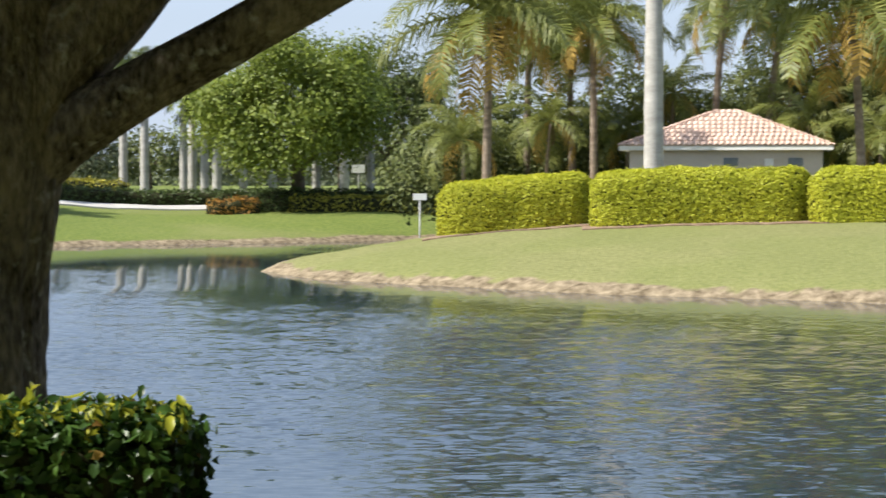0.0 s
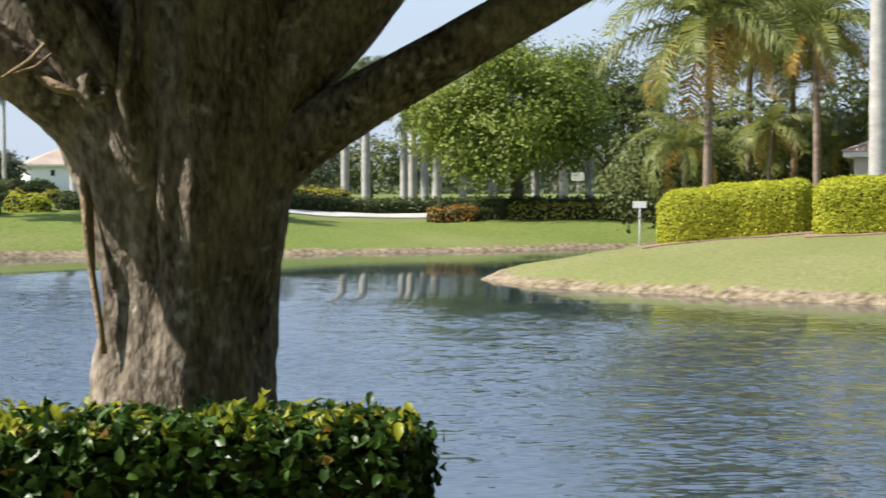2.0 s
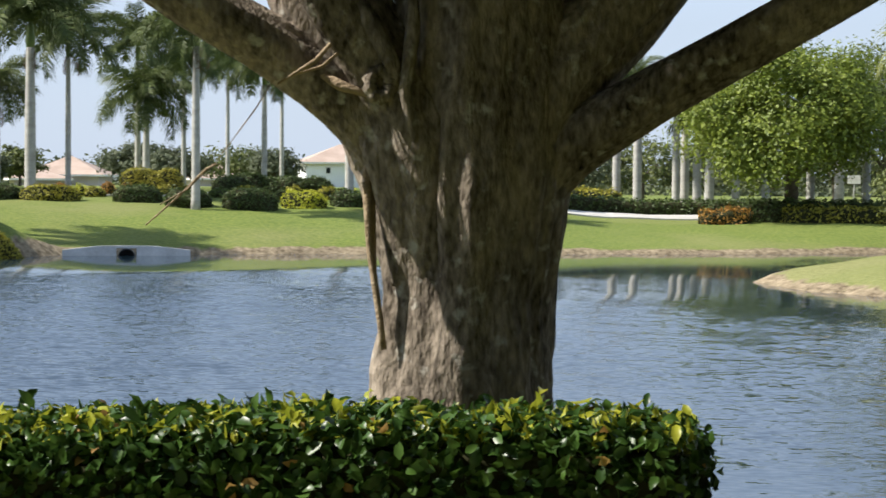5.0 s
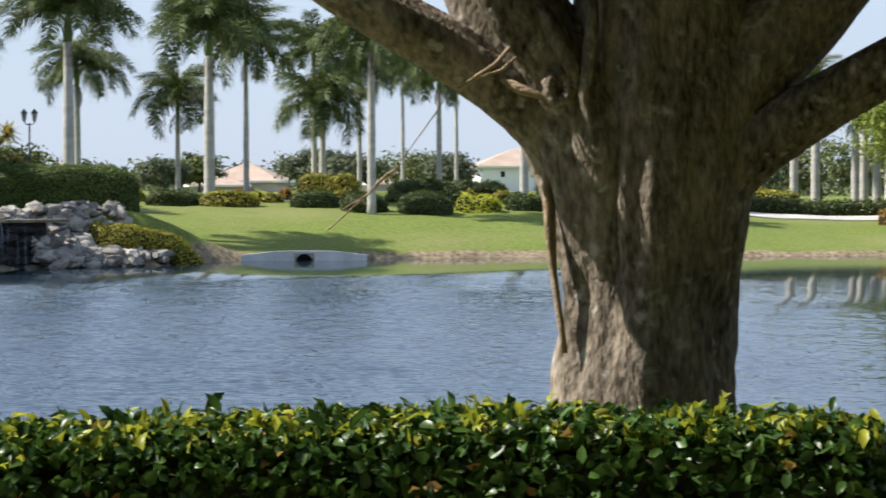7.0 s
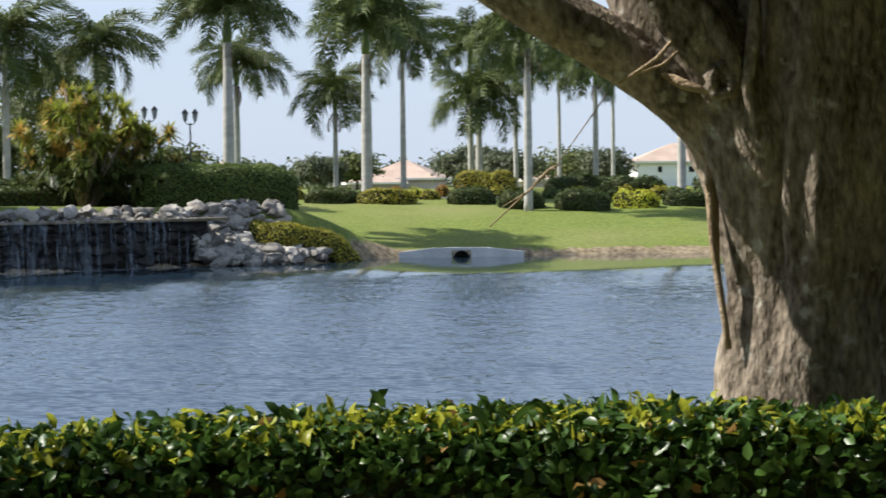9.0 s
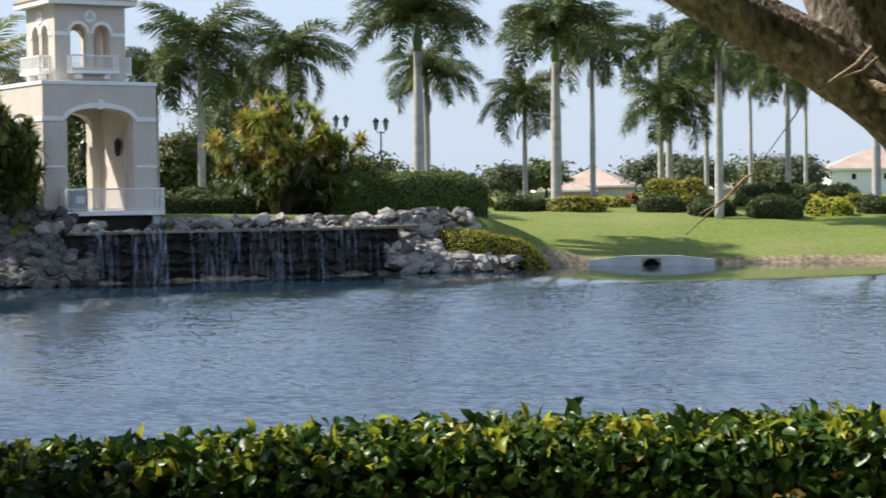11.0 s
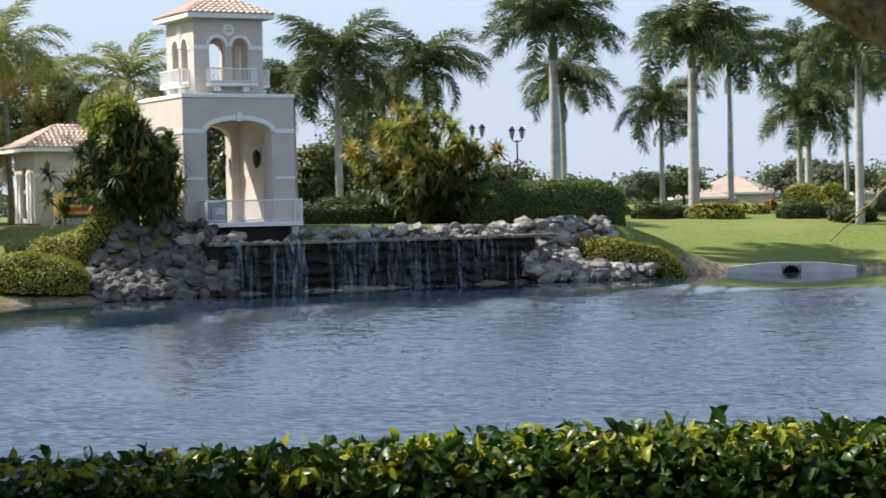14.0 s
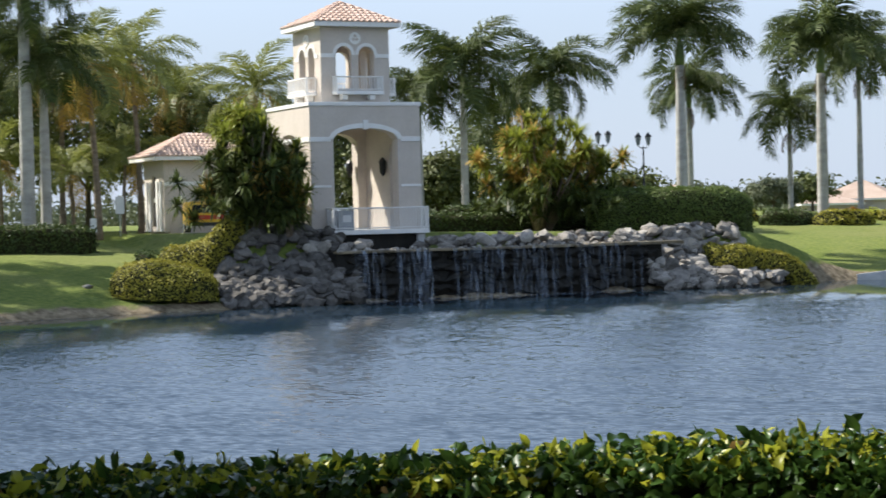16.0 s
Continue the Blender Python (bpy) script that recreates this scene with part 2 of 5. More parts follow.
def falling_material():
    m = bpy.data.materials.new("falling water")
    m.use_nodes = True
    n, l = m.node_tree.nodes, m.node_tree.links
    b = n["Principled BSDF"]
    b.inputs["Base Color"].default_value, b.inputs["Roughness"].default_value = (0.58, 0.68, 0.82, 1), 0.25
    tr, ms = n.new("ShaderNodeBsdfTransparent"), n.new("ShaderNodeMixShader")
    co, mp, tx = n.new("ShaderNodeTexCoord"), n.new("ShaderNodeMapping"), n.new("ShaderNodeTexNoise")
    mp.inputs["Scale"].default_value = (9, 9, 0.6)
    tx.inputs["Scale"].default_value, tx.inputs["Detail"].default_value = 1.0, 4
    rg = n.new("ShaderNodeMapRange")
    rg.inputs["From Min"].default_value, rg.inputs["From Max"].default_value, rg.inputs["To Max"].default_value = 0.42, 0.8, 0.20
    l.new(co.outputs["Object"], mp.inputs["Vector"])
    l.new(mp.outputs["Vector"], tx.inputs["Vector"])
    l.new(tx.outputs["Fac"], rg.inputs["Value"])
    l.new(rg.outputs["Result"], ms.inputs["Fac"])
    l.new(tr.outputs["BSDF"], ms.inputs[1])
    l.new(b.outputs["BSDF"], ms.inputs[2])
    l.new(ms.outputs["Shader"], n["Material Output"].inputs["Surface"])
    return m




def ground_material():
    """Mown lawn with drier patches, giving way to bare earth along the waterline."""
    m = bpy.data.materials.new("lawn and bank")
    m.use_nodes = True
    n, l = m.node_tree.nodes, m.node_tree.links
    b = n["Principled BSDF"]
    b.inputs["Roughness"].default_value, b.inputs["Specular IOR Level"].default_value = 0.92, 0.1
    co = n.new("ShaderNodeTexCoord")

    def speckle(scale, detail, lo, hi):
        t = n.new("ShaderNodeTexNoise")
        t.inputs["Scale"].default_value, t.inputs["Detail"].default_value = scale, detail
        l.new(co.outputs["Object"], t.inputs["Vector"])
        r = n.new("ShaderNodeMapRange")
        r.inputs["From Min"].default_value, r.inputs["From Max"].default_value = lo, hi
        l.new(t.outputs["Fac"], r.inputs["Value"])
        return r.outputs["Result"]

    def blend(fac, first, second):
        x = n.new("ShaderNodeMixRGB")
        for socket, value in ((x.inputs["Fac"], fac), (x.inputs["Color1"], first), (x.inputs["Color2"], second)):
            if isinstance(value, tuple):
                socket.default_value = (*value, 1)
            else:
                l.new(value, socket)
        return x.outputs["Color"]

    grass = blend(speckle(4.0, 5, 0.3, 0.7), (0.085, 0.122, 0.026), (0.175, 0.205, 0.05))
    dry = blend(speckle(5.0, 4, 0.3, 0.7), (0.15, 0.158, 0.058), (0.235, 0.23, 0.095))
    bare = n.new("ShaderNodeAttribute")
    bare.attribute_name = "dryness"
    thin = n.new("ShaderNodeMath")
    thin.operation, thin.use_clamp = "MULTIPLY_ADD", True
    thin.inputs[1].default_value = 0.75
    l.new(bare.outputs["Fac"], thin.inputs[0])
    l.new(speckle(0.11, 4, 0.45, 0.85), thin.inputs[2])
    lawn = blend(thin.outputs["Value"], grass, dry)
    soil = blend(speckle(3.0, 5, 0.3, 0.7), (0.10, 0.075, 0.045), (0.33, 0.265, 0.175))
    at = n.new("ShaderNodeAttribute")
    at.attribute_name = "shore"
    rag = n.new("ShaderNodeMath")
    rag.operation = "MULTIPLY_ADD"
    rag.inputs[1].default_value = 0.9
    l.new(speckle(0.9, 5, 0.25, 0.75), rag.inputs[0])
    l.new(at.outputs["Fac"], rag.inputs[2])
    edge = n.new("ShaderNodeMapRange")
    edge.inputs["From Min"].default_value, edge.inputs["From Max"].default_value = 1.05, 1.35
    l.new(rag.outputs["Value"], edge.inputs["Value"])
    l.new(blend(edge.outputs["Result"], soil, lawn), b.inputs["Base Color"])
    t = n.new("ShaderNodeTexNoise")
    t.inputs["Scale"].default_value, t.inputs["Detail"].default_value = 9.0, 6
    l.new(co.outputs["Object"], t.inputs["Vector"])
    bp = n.new("ShaderNodeBump")
    bp.inputs["Strength"].default_value, bp.inputs["Distance"].default_value = 0.8, 0.06
    l.new(t.outputs["Fac"], bp.inputs["Height"])
    l.new(bp.outputs["Normal"], b.inputs["Normal"])
    return m


LAKE, FALLING, LAWN = lake_material(), falling_material(), ground_material()


# ---- building helpers ----
def mesh_of(name, verts, faces, mat, smooth=False):
    me = bpy.data.meshes.new(name)
    me.from_pydata([tuple(map(float, v)) for v in verts], [], [tuple(map(int, f)) for f in faces])
    me.materials.append(mat)
    if smooth:
        me.polygons.foreach_set("use_smooth", [True] * len(me.polygons))
    me.update()
    return me


def from_bm(name, bm, mat, smooth=False):
    me = bpy.data.meshes.new(name)
    bm.to_mesh(me)
    bm.free()
    me.materials.append(mat)
    if smooth:
        me.polygons.foreach_set("use_smooth", [True] * len(me.polygons))
    return me


def part(name, data, parent, label="", at=None):
    """One mesh object under a thing or a part."""
    ob = new(name, data)
    ob.parent = parent
    if at is not None:
        ob.matrix_basis = at
    return tagged(ob, label)


def thing(name, label, category, m, group="", kind=""):
    ob = new(name)
    ob.empty_display_size = 0.2
    ob.matrix_basis = m
    return tagged(ob, label, category, group, kind)


def box(x0, y0, z0, x1, y1, z1, bevel=0.02):
    bm = bmesh.new()
    bmesh.ops.create_cube(bm, size=1, matrix=Matrix.LocRotScale(((x0 + x1) / 2, (y0 + y1) / 2, (z0 + z1) / 2), None, (x1 - x0, y1 - y0, z1 - z0)))
    if bevel:
        bmesh.ops.bevel(bm, geom=bm.edges[:], offset=bevel, segments=2, affect="EDGES", profile=0.6)
    return bm


def tube(points, radii, sides=12, caps=True, wobble=None):
    """Verts and faces of a tapered tube along points."""
    pts = [Vector(p) for p in points]
    V, F = [], []
    side = None
    for i, p in enumerate(pts):
        d = (pts[min(i + 1, len(pts) - 1)] - pts[max(i - 1, 0)]).normalized()
        if side is None:
            side = d.cross(Vector((0, 1, 0.01)) if abs(d.y) < 0.9 else Vector((1, 0, 0))).normalized()
        side = (side - d * side.dot(d)).normalized()
        up = d.cross(side)
        for k in range(sides):
            a = 2 * math.pi * k / sides
            r = radii[i] * (wobble(a, i) if wobble else 1)
            V.append(p + side * (math.cos(a) * r) + up * (math.sin(a) * r))
    for i in range(len(pts) - 1):
        for k in range(sides):
            a, b = i * sides + k, i * sides + (k + 1) % sides
            F.append((a, b, b + sides, a + sides))
    if caps:
        F.append(tuple(range(sides - 1, -1, -1)))
        F.append(tuple((len(pts) - 1) * sides + k for k in range(sides)))
    return V, F


def joined(shapes):
    V, F = [], []
    for v, f in shapes:
        o = len(V)
        V += list(v)
        F += [tuple(i + o for i in q) for q in f]
    return V, F


def leaves(name, centers, normals, sizes, mat, rng, width=0.5, fold=0.12, loose=0.5, extra=None, fine=False, rise=0.0):
    """One mesh of many small folded leaves; extra: (material, share) of odd leaves."""
    c, nrm = np.asarray(centers, float), np.asarray(normals, float)
    n = len(c)
    nrm = nrm + rng.normal(0, loose, (n, 3))
    nrm /= np.linalg.norm(nrm, axis=1)[:, None] + 1e-9
    t = rng.normal(0, 1, (n, 3)) + np.array([0, 0, rise])
    t -= nrm * (t * nrm).sum(1)[:, None]
    t /= np.linalg.norm(t, axis=1)[:, None] + 1e-9
    s = np.cross(nrm, t)
    L = np.asarray(sizes, float).reshape(-1, 1) * np.ones((n, 1))
    a = c - t * L * 0.5
    b = c + s * L * width * 0.5 + nrm * L * fold
    d = c + t * L * 0.5 - nrm * L * fold
    e = c - s * L * width * 0.5 + nrm * L * fold
    if fine:
        # eight corners: a curved midrib and two rounded, folded halves
        bend = rng.uniform(-0.05, 0.22, (n, 1)) * L
        m1, m2, tip = c - t * L * 0.18 + nrm * bend * 0.7, c + t * L * 0.2 + nrm * bend * 0.6, c + t * L * 0.52 - nrm * bend
        w1, w2, lift = s * L * width * 0.5, s * L * width * 0.42, nrm * L * fold
        V = np.stack([a, m1, m2, tip, m1 + w1 + lift, m2 + w2 + lift, m1 - w1 + lift, m2 - w2 + lift], 1).reshape(-1, 3)
        k = np.arange(n)[:, None] * 8
        F = np.concatenate([k + [0, 4, 1], k + [1, 4, 5], k + [1, 5, 2], k + [2, 5, 3], k + [0, 1, 6], k + [1, 2, 7], k + [1, 7, 6], k + [2, 3, 7]], 1).reshape(-1, 3)
        per = 8
    else:
        V = np.stack([a, b, d, e], 1).reshape(-1, 3)
        k = np.arange(n)[:, None] * 4
        F = np.concatenate([k + [0, 1, 2], k + [0, 2, 3]], 1).reshape(-1, 3)
        per = 2
    me = bpy.data.meshes.new(name)
    me.vertices.add(len(V))
    me.vertices.foreach_set("co", V.ravel())
    me.loops.add(len(F) * 3)
    me.loops.foreach_set("vertex_index", F.ravel().astype(np.int32))
    me.polygons.add(len(F))
    me.polygons.foreach_set("loop_start", np.arange(0, len(F) * 3, 3, dtype=np.int32))
    me.materials.append(mat)
    if extra:
        me.materials.append(extra[0])
        me.polygons.foreach_set("material_index", np.repeat((rng.random(n) < extra[1]).astype(np.int32), per))
    me.update(calc_edges=True)
    me.validate()
    return me


# ---- ground, lake ----
SHORE = [(120, 8), (70, 40), (30, 58), (14.2, 64), (6.2, 68.6), (-1.8, 75.4), (-5.2, 79), (-7.9, 85.7), (-6.5, 96), (2, 112), (20, 122), (60, 130),
         (60, 145), (20, 138), (0, 128), (-9, 122), (-22.4, 115.5), (-33, 111), (-41.5, 105.5), (-47.5, 102.3), (-48.6, 97), (-47.8, 93.3), (-52.5, 88.7),
         (-60.6, 73.4), (-62.4, 67.2), (-64.2, 61.5), (-65.4, 56), (-69, 42), (-70, 22), (-55, 2), (-34, -2), (-22, 2), (-13.4, 7.8), (-10, 11.9), (-5.3, 14.6),
         (2.7, 15.3), (14, 13.5), (40, 6), (90, -8)]


def shore_distance(X, Y):
    """Distance to the waterline: positive on land, negative over water."""
    d = np.full(X.shape, 1e9)
    inside = np.zeros(X.shape, bool)
    for (x0, y0), (x1, y1) in zip(SHORE, SHORE[1:] + SHORE[:1]):
        ex, ey = x1 - x0, y1 - y0
        k = np.clip(((X - x0) * ex + (Y - y0) * ey) / (ex * ex + ey * ey), 0, 1)
        d = np.minimum(d, np.hypot(X - x0 - k * ex, Y - y0 - k * ey))
        cross = (y0 > Y) != (y1 > Y)
        inside ^= cross & (X < x0 + (Y - y0) * ex / (ey if ey else 1e-9))
    return np.where(inside, -d, d)


def ease(v):
    v = np.clip(v, 0, 1)
    return v * v * (3 - 2 * v)


def ground_height(X, Y):
    X, Y = np.asarray(X, float), np.asarray(Y, float)
    wob = 0.35 * np.sin(X * 0.9 + Y * 0.5) + 0.25 * np.sin(X * 2.1 - Y * 1.7) + 0.2 * np.sin(Y * 3.3 + X * 0.4)
    d = shore_distance(X, Y) + 0.45 * wob * ease(np.hypot(X, Y) / 40)
    left = ease((np.degrees(np.arctan2(-X, Y)) - 8) / 10)
    top = 2.65 + 0.95 * left
    bear = np.degrees(np.arctan2(-X, Y))
    slow = 14.0 * np.exp(-((bear - 8) / 4.0) ** 2) * ease((np.hypot(X, Y) - 100) / 12)
    far = 0.2 * ease(d / 0.35) + (top - 0.2) * (1 - np.exp(-np.maximum(d, 0) / (12.0 + 2.0 * left + slow)))
    near = np.minimum(2.5, 0.2 * ease(d / 0.4) + 0.40 * np.maximum(d, 0))
    w = ease((np.hypot(X, Y) - 22) / 12)
    z = near * (1 - w) + far * w
    # raised ground behind the weir, level with the tower's deck
    lx, ly = (X + 60.65) * 0.468 + (Y - 73.43) * 0.884, -(X + 60.65) * 0.884 + (Y - 73.43) * 0.468
    rise = ease((ly - 2.6 * ease((lx + 1) / 1.5) * ease((18.5 - lx) / 1.5) - 0.4) / 2.4) * ease((lx + 7.5) / 4) * ease((34 - lx) / 10)
    z = np.maximum(z, (3.38 - 0.02 * np.clip(lx, 0, 30)) * rise)
    return np.where(d < 0, -0.9 * ease(-d / 1.5) - 0.02, z + 0.03 * wob * ease(d / 2))


def on_ground(x, y):
    return float(ground_height(np.array([x]), np.array([y]))[0])


def spread(lo, hi, step, out, limit):
    mid = np.arange(lo, hi, step)
    grow = step * np.cumsum(1.16 ** np.arange(1, 60))
    grow = grow[grow < limit]
    return np.concatenate([lo - grow[::-1], mid, hi + grow])


def build_ground():
    xs, ys = spread(-100, 32, 0.8, 1.16, 2600), spread(2, 140, 0.8, 1.16, 2600)
    X, Y = np.meshgrid(xs, ys)
    Z = ground_height(X, Y)
    nx, ny = len(xs), len(ys)
    V = np.stack([X, Y, Z], -1).reshape(-1, 3)
    i = (np.arange(ny - 1)[:, None] * nx + np.arange(nx - 1)[None]).ravel()
    F = np.stack([i, i + 1, i + 1 + nx, i + nx], 1)
    me = bpy.data.meshes.new("ground")
    me.from_pydata(V.tolist(), [], F.tolist())
    me.materials.append(LAWN)
    near_water = me.attributes.new("shore", "FLOAT", "POINT")
    near_water.data.foreach_set("value", np.clip(shore_distance(V[:, 0], V[:, 1]), -2, 6).astype(np.float32))
    # the point on the right is drier than the lawn across the lake
    dryness = me.attributes.new("dryness", "FLOAT", "POINT")
    dryness.data.foreach_set("value", (ease((V[:, 0] + 14) / 8) * ease((112 - V[:, 1]) / 10)).astype(np.float32))
    me.polygons.foreach_set("use_smooth", [True] * len(F))
    tagged(new("ground", me), "mown green lawn sloping to a bare earth bank by the lake", "lawn", kind="structure")


build_ground()
bm = bmesh.new()
bmesh.ops.create_grid(bm, x_segments=200, y_segments=130, size=1, matrix=Matrix.LocRotScale((0, 70, 0), None, (140, 90, 1)))
lake = from_bm("water", bm, LAKE, True)
lake_at = np.array([v.co[:] for v in lake.vertices])
# sheltered, smoother water along the banks
chop = lake.attributes.new("chop", "FLOAT", "POINT")
lake_bear = np.degrees(np.arctan2(-lake_at[:, 0], lake_at[:, 1]))
# the far lawn gives a wide lee with an abrupt wind line; the other banks a narrow one
lee = ease((lake_bear - 3) / 3) * ease((27 - lake_bear) / 5) * ease((np.hypot(lake_at[:, 0], lake_at[:, 1]) - 86) / 8)
line = np.array([noise.noise(Vector((q[0] * 0.12, q[1] * 0.12, 2.0))) for q in lake_at])
reach = 3.5 + (11.5 + 3.0 * line) * lee
fade = 19.0 - 11.0 * lee
chop.data.foreach_set("value", (0.12 - 0.115 * lee + (0.88 + 0.115 * lee) * ease((-shore_distance(lake_at[:, 0], lake_at[:, 1]) - reach) / fade)).astype(np.float32))
tagged(new("water", lake), "rippled lake water reflecting blue sky and palms", "lake", kind="structure")


# ---- plants ----
def clipped_hedge(name, label, path, width, height, mat, rng, leaf, density, group="", sink=0.1, lump=0.06, extra=None, taper=0.15, round_top=0.25, base=None, loose=0.55, fine=False, end=1.0, dome=0.12):
    """A sheared hedge along a plan path: a near-black solid core and a skin of leaves, with rounded ends."""
    pts = [Vector((x, y, 0)) for x, y in path]
    dense = []
    for a, b in zip(pts, pts[1:]):
        k = max(2, int((b - a).length / 0.3))
        dense += [a.lerp(b, i / k) for i in range(k)]
    dense.append(pts[-1])
    n = len(dense)
    zs = np.array([on_ground(p.x, p.y) if base is None else base(p.x, p.y) for p in dense]) - sink
    o = Vector((dense[n // 2].x, dense[n // 2].y, zs.min()))
    root = thing(name, label, "hedge", Matrix.Translation(o), group)
    half = width / 2
    ring = []
    for a in np.linspace(-1, 1, 15):
        # superellipse section from foot to foot over the top
        ang = a * math.pi / 2
        sx_, cz_ = math.sin(ang), math.cos(ang)
        u = math.copysign(abs(sx_) ** round_top, sx_)
        v = abs(cz_) ** round_top
        ring.append((u * half * (1 - taper * (1 - v)), v * (height + sink)))
    total = (n - 1)
    grid = np.zeros((n, 15, 3))
    for i, p in enumerate(dense):
        d = (dense[min(i + 1, n - 1)] - dense[max(i - 1, 0)]).normalized()
        s = Vector((-d.y, d.x, 0))
        e = min(i, total - i) * 0.3 / max(0.3, min(half, end))
        shrink = math.sqrt(max(0.02, 1 - (1 - min(1, e)) ** 2.5))
        for k, (u, v) in enumerate(ring):
            w = 1 + lump * noise.noise(Vector((p.x * 0.8, p.y * 0.8, k * 0.5)))
            q = p + s * u * shrink * w
            grid[i, k] = (q.x, q.y, zs[i] + v * (1 - dome + dome * shrink) * w)
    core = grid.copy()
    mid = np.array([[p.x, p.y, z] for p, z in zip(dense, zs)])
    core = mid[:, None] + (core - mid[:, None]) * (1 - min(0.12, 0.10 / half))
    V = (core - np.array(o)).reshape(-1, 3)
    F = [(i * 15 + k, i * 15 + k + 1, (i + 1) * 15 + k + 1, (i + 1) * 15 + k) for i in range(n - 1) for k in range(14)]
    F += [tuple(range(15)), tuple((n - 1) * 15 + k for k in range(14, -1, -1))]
    part("dark_core", mesh_of("dark_core", V, F, HEDGE_CORE, True), root)
    a, b = grid[:-1, :-1], grid[1:, 1:]
    u, v = grid[1:, :-1] - a, grid[:-1, 1:] - a
    nm = np.cross(u, v)
    ar = np.linalg.norm(nm, axis=2)
    nm = nm / (ar[..., None] + 1e-9)
    out = (a - mid[:-1, None] - np.array([0, 0, height * 0.4]))
    nm *= np.sign((nm * out).sum(2))[..., None]
    count = rng.poisson(ar * density)
    idx = np.repeat(np.arange(count.size), count.ravel())
    r1, r2 = rng.random((2, len(idx), 1))
    C = a.reshape(-1, 3)[idx] + u.reshape(-1, 3)[idx] * r1 + v.reshape(-1, 3)[idx] * r2
    N = nm.reshape(-1, 3)[idx]
    C = C + N * rng.normal(0.0, leaf * 0.45, (len(idx), 1))
    part("foliage", leaves("foliage", C - np.array(o), N, leaf * rng.uniform(0.6, 1.35, len(idx)), mat, rng, 0.6, 0.1, loose, extra, fine), root)
    return root


def crown_points(rng, center, radii, clumps, per, clump_r, floor=-0.7):
    """Leaf places in many clumps spread over an uneven egg-shaped crown."""
    C, N = [], []
    center, radii = np.array(center), np.array(radii)
    while len(C) < clumps:
        d = rng.normal(0, 1, 3)
        d /= np.linalg.norm(d)
        if d[2] < floor:
            continue
        r = rng.uniform(0.5, 1.0) ** 0.5 * (0.80 + 0.5 * noise.noise(Vector(d * 1.9) + Vector(center)))
        q = center + d * radii * r
        k = rng.integers(per // 2, per * 3 // 2)
        off = rng.normal(0, 1, (k, 3)) * np.array([1, 1, 0.55]) * clump_r * rng.uniform(0.6, 1.2)
        C.append(q + off)
        N.append(np.tile(d * 0.4 + np.array([0, 0, 0.7]), (k, 1)) + off / clump_r * 0.5)
    return np.concatenate(C), np.concatenate(N)


def broad_tree(x, y, height, radius, mat, rng, label, leaf=0.3, clumps=220, per=40, trunk=0.3, bare=0.25, category="tree", group="", squash=1.0, name="tree"):
    z = on_ground(x, y)
    root = thing(name, label, category, Matrix.Translation((x, y, z)), group)
    cz = height * (1 + bare) / 2
    shapes = [tube([(0, 0, -0.2), (0.05, 0, height * 0.12), (0.0, 0.08, height * 0.3), (0.1, 0, height * 0.6)], [trunk * 1.3, trunk, trunk * 0.85, trunk * 0.3], 10)]
    for k in range(7):
        a = k * 2.4 + rng.uniform(-0.3, 0.3)
        b = height * rng.uniform(0.18, 0.4)
        r = radius * rng.uniform(0.5, 0.8)
        shapes.append(tube([(0, 0, b), (r * 0.4 * math.cos(a), r * 0.4 * math.sin(a), b + height * 0.15), (r * math.cos(a), r * math.sin(a), b + height * 0.28)], [trunk * 0.5, trunk * 0.35, trunk * 0.1], 7))
    V, F = joined(shapes)
    part("trunk", mesh_of("trunk", V, F, BARK_FAR, True), root)
    C, N = crown_points(rng, (0, 0, cz), (radius * squash, radius, height * (1 - bare) / 2), clumps, per, radius * 0.15)
    part("crown", leaves("crown", C, N, leaf * rng.uniform(0.6, 1.3, len(C)), mat, rng, 0.55, 0.1, 0.5), root)
    return root


def frond_mesh(name, length, droop, leaflet, pairs, mat, rng, hang=0.5, ruffle=0.3):
    """One feather palm frond along +x, arching down: a tapered rib with leaflets in two or more ranks."""
    P = []
    ang, p = 0.0, Vector((0, 0, 0))
    n = 14
    for i in range(n + 1):
        P.append(p.copy())
        ang -= droop * (0.4 + 1.4 * i / n) / n
        p = p + Vector((math.cos(ang), 0, math.sin(ang))) * length / n
    V, F = tube(P, [0.045 * (1 - 0.9 * i / n) + 0.006 for i in range(n + 1)], 4, False)
    V, F = [tuple(v) for v in V], list(F)
    for i in range(pairs):
        s = 0.10 + 0.90 * (i + rng.uniform(0, 0.6)) / pairs
        j = min(n - 1, int(s * n))
        q = P[j].lerp(P[j + 1], s * n - j)
        d = (P[j + 1] - P[j]).normalized()
        up = Vector((0, 1, 0)).cross(d) * -1
        ll = leaflet * (0.45 + 0.75 * math.sin(math.pi * min(1, s * 0.93 + 0.07)) ** 0.7)
        for sgn in (-1, 1):
            lift = rng.uniform(-ruffle, ruffle) + 0.12
            out = (Vector((0, sgn, 0)) * 0.8 + d * rng.uniform(0.35, 0.7) + up * lift).normalized()
            m = q + out * ll * 0.5
            tip = q + out * ll * 0.86 + Vector((0, 0, -1)) * ll * hang * rng.uniform(0.5, 1.2)
            w = d * 0.015 * (1 + leaflet)
            o = len(V)
            V += [tuple(q - w), tuple(q + w), tuple(m + w * 1.1), tuple(m - w * 1.1), tuple(tip)]
            F += [(o, o + 1, o + 2, o + 3), (o + 3, o + 2, o + 4)]
    return mesh_of(name, V, F, mat)


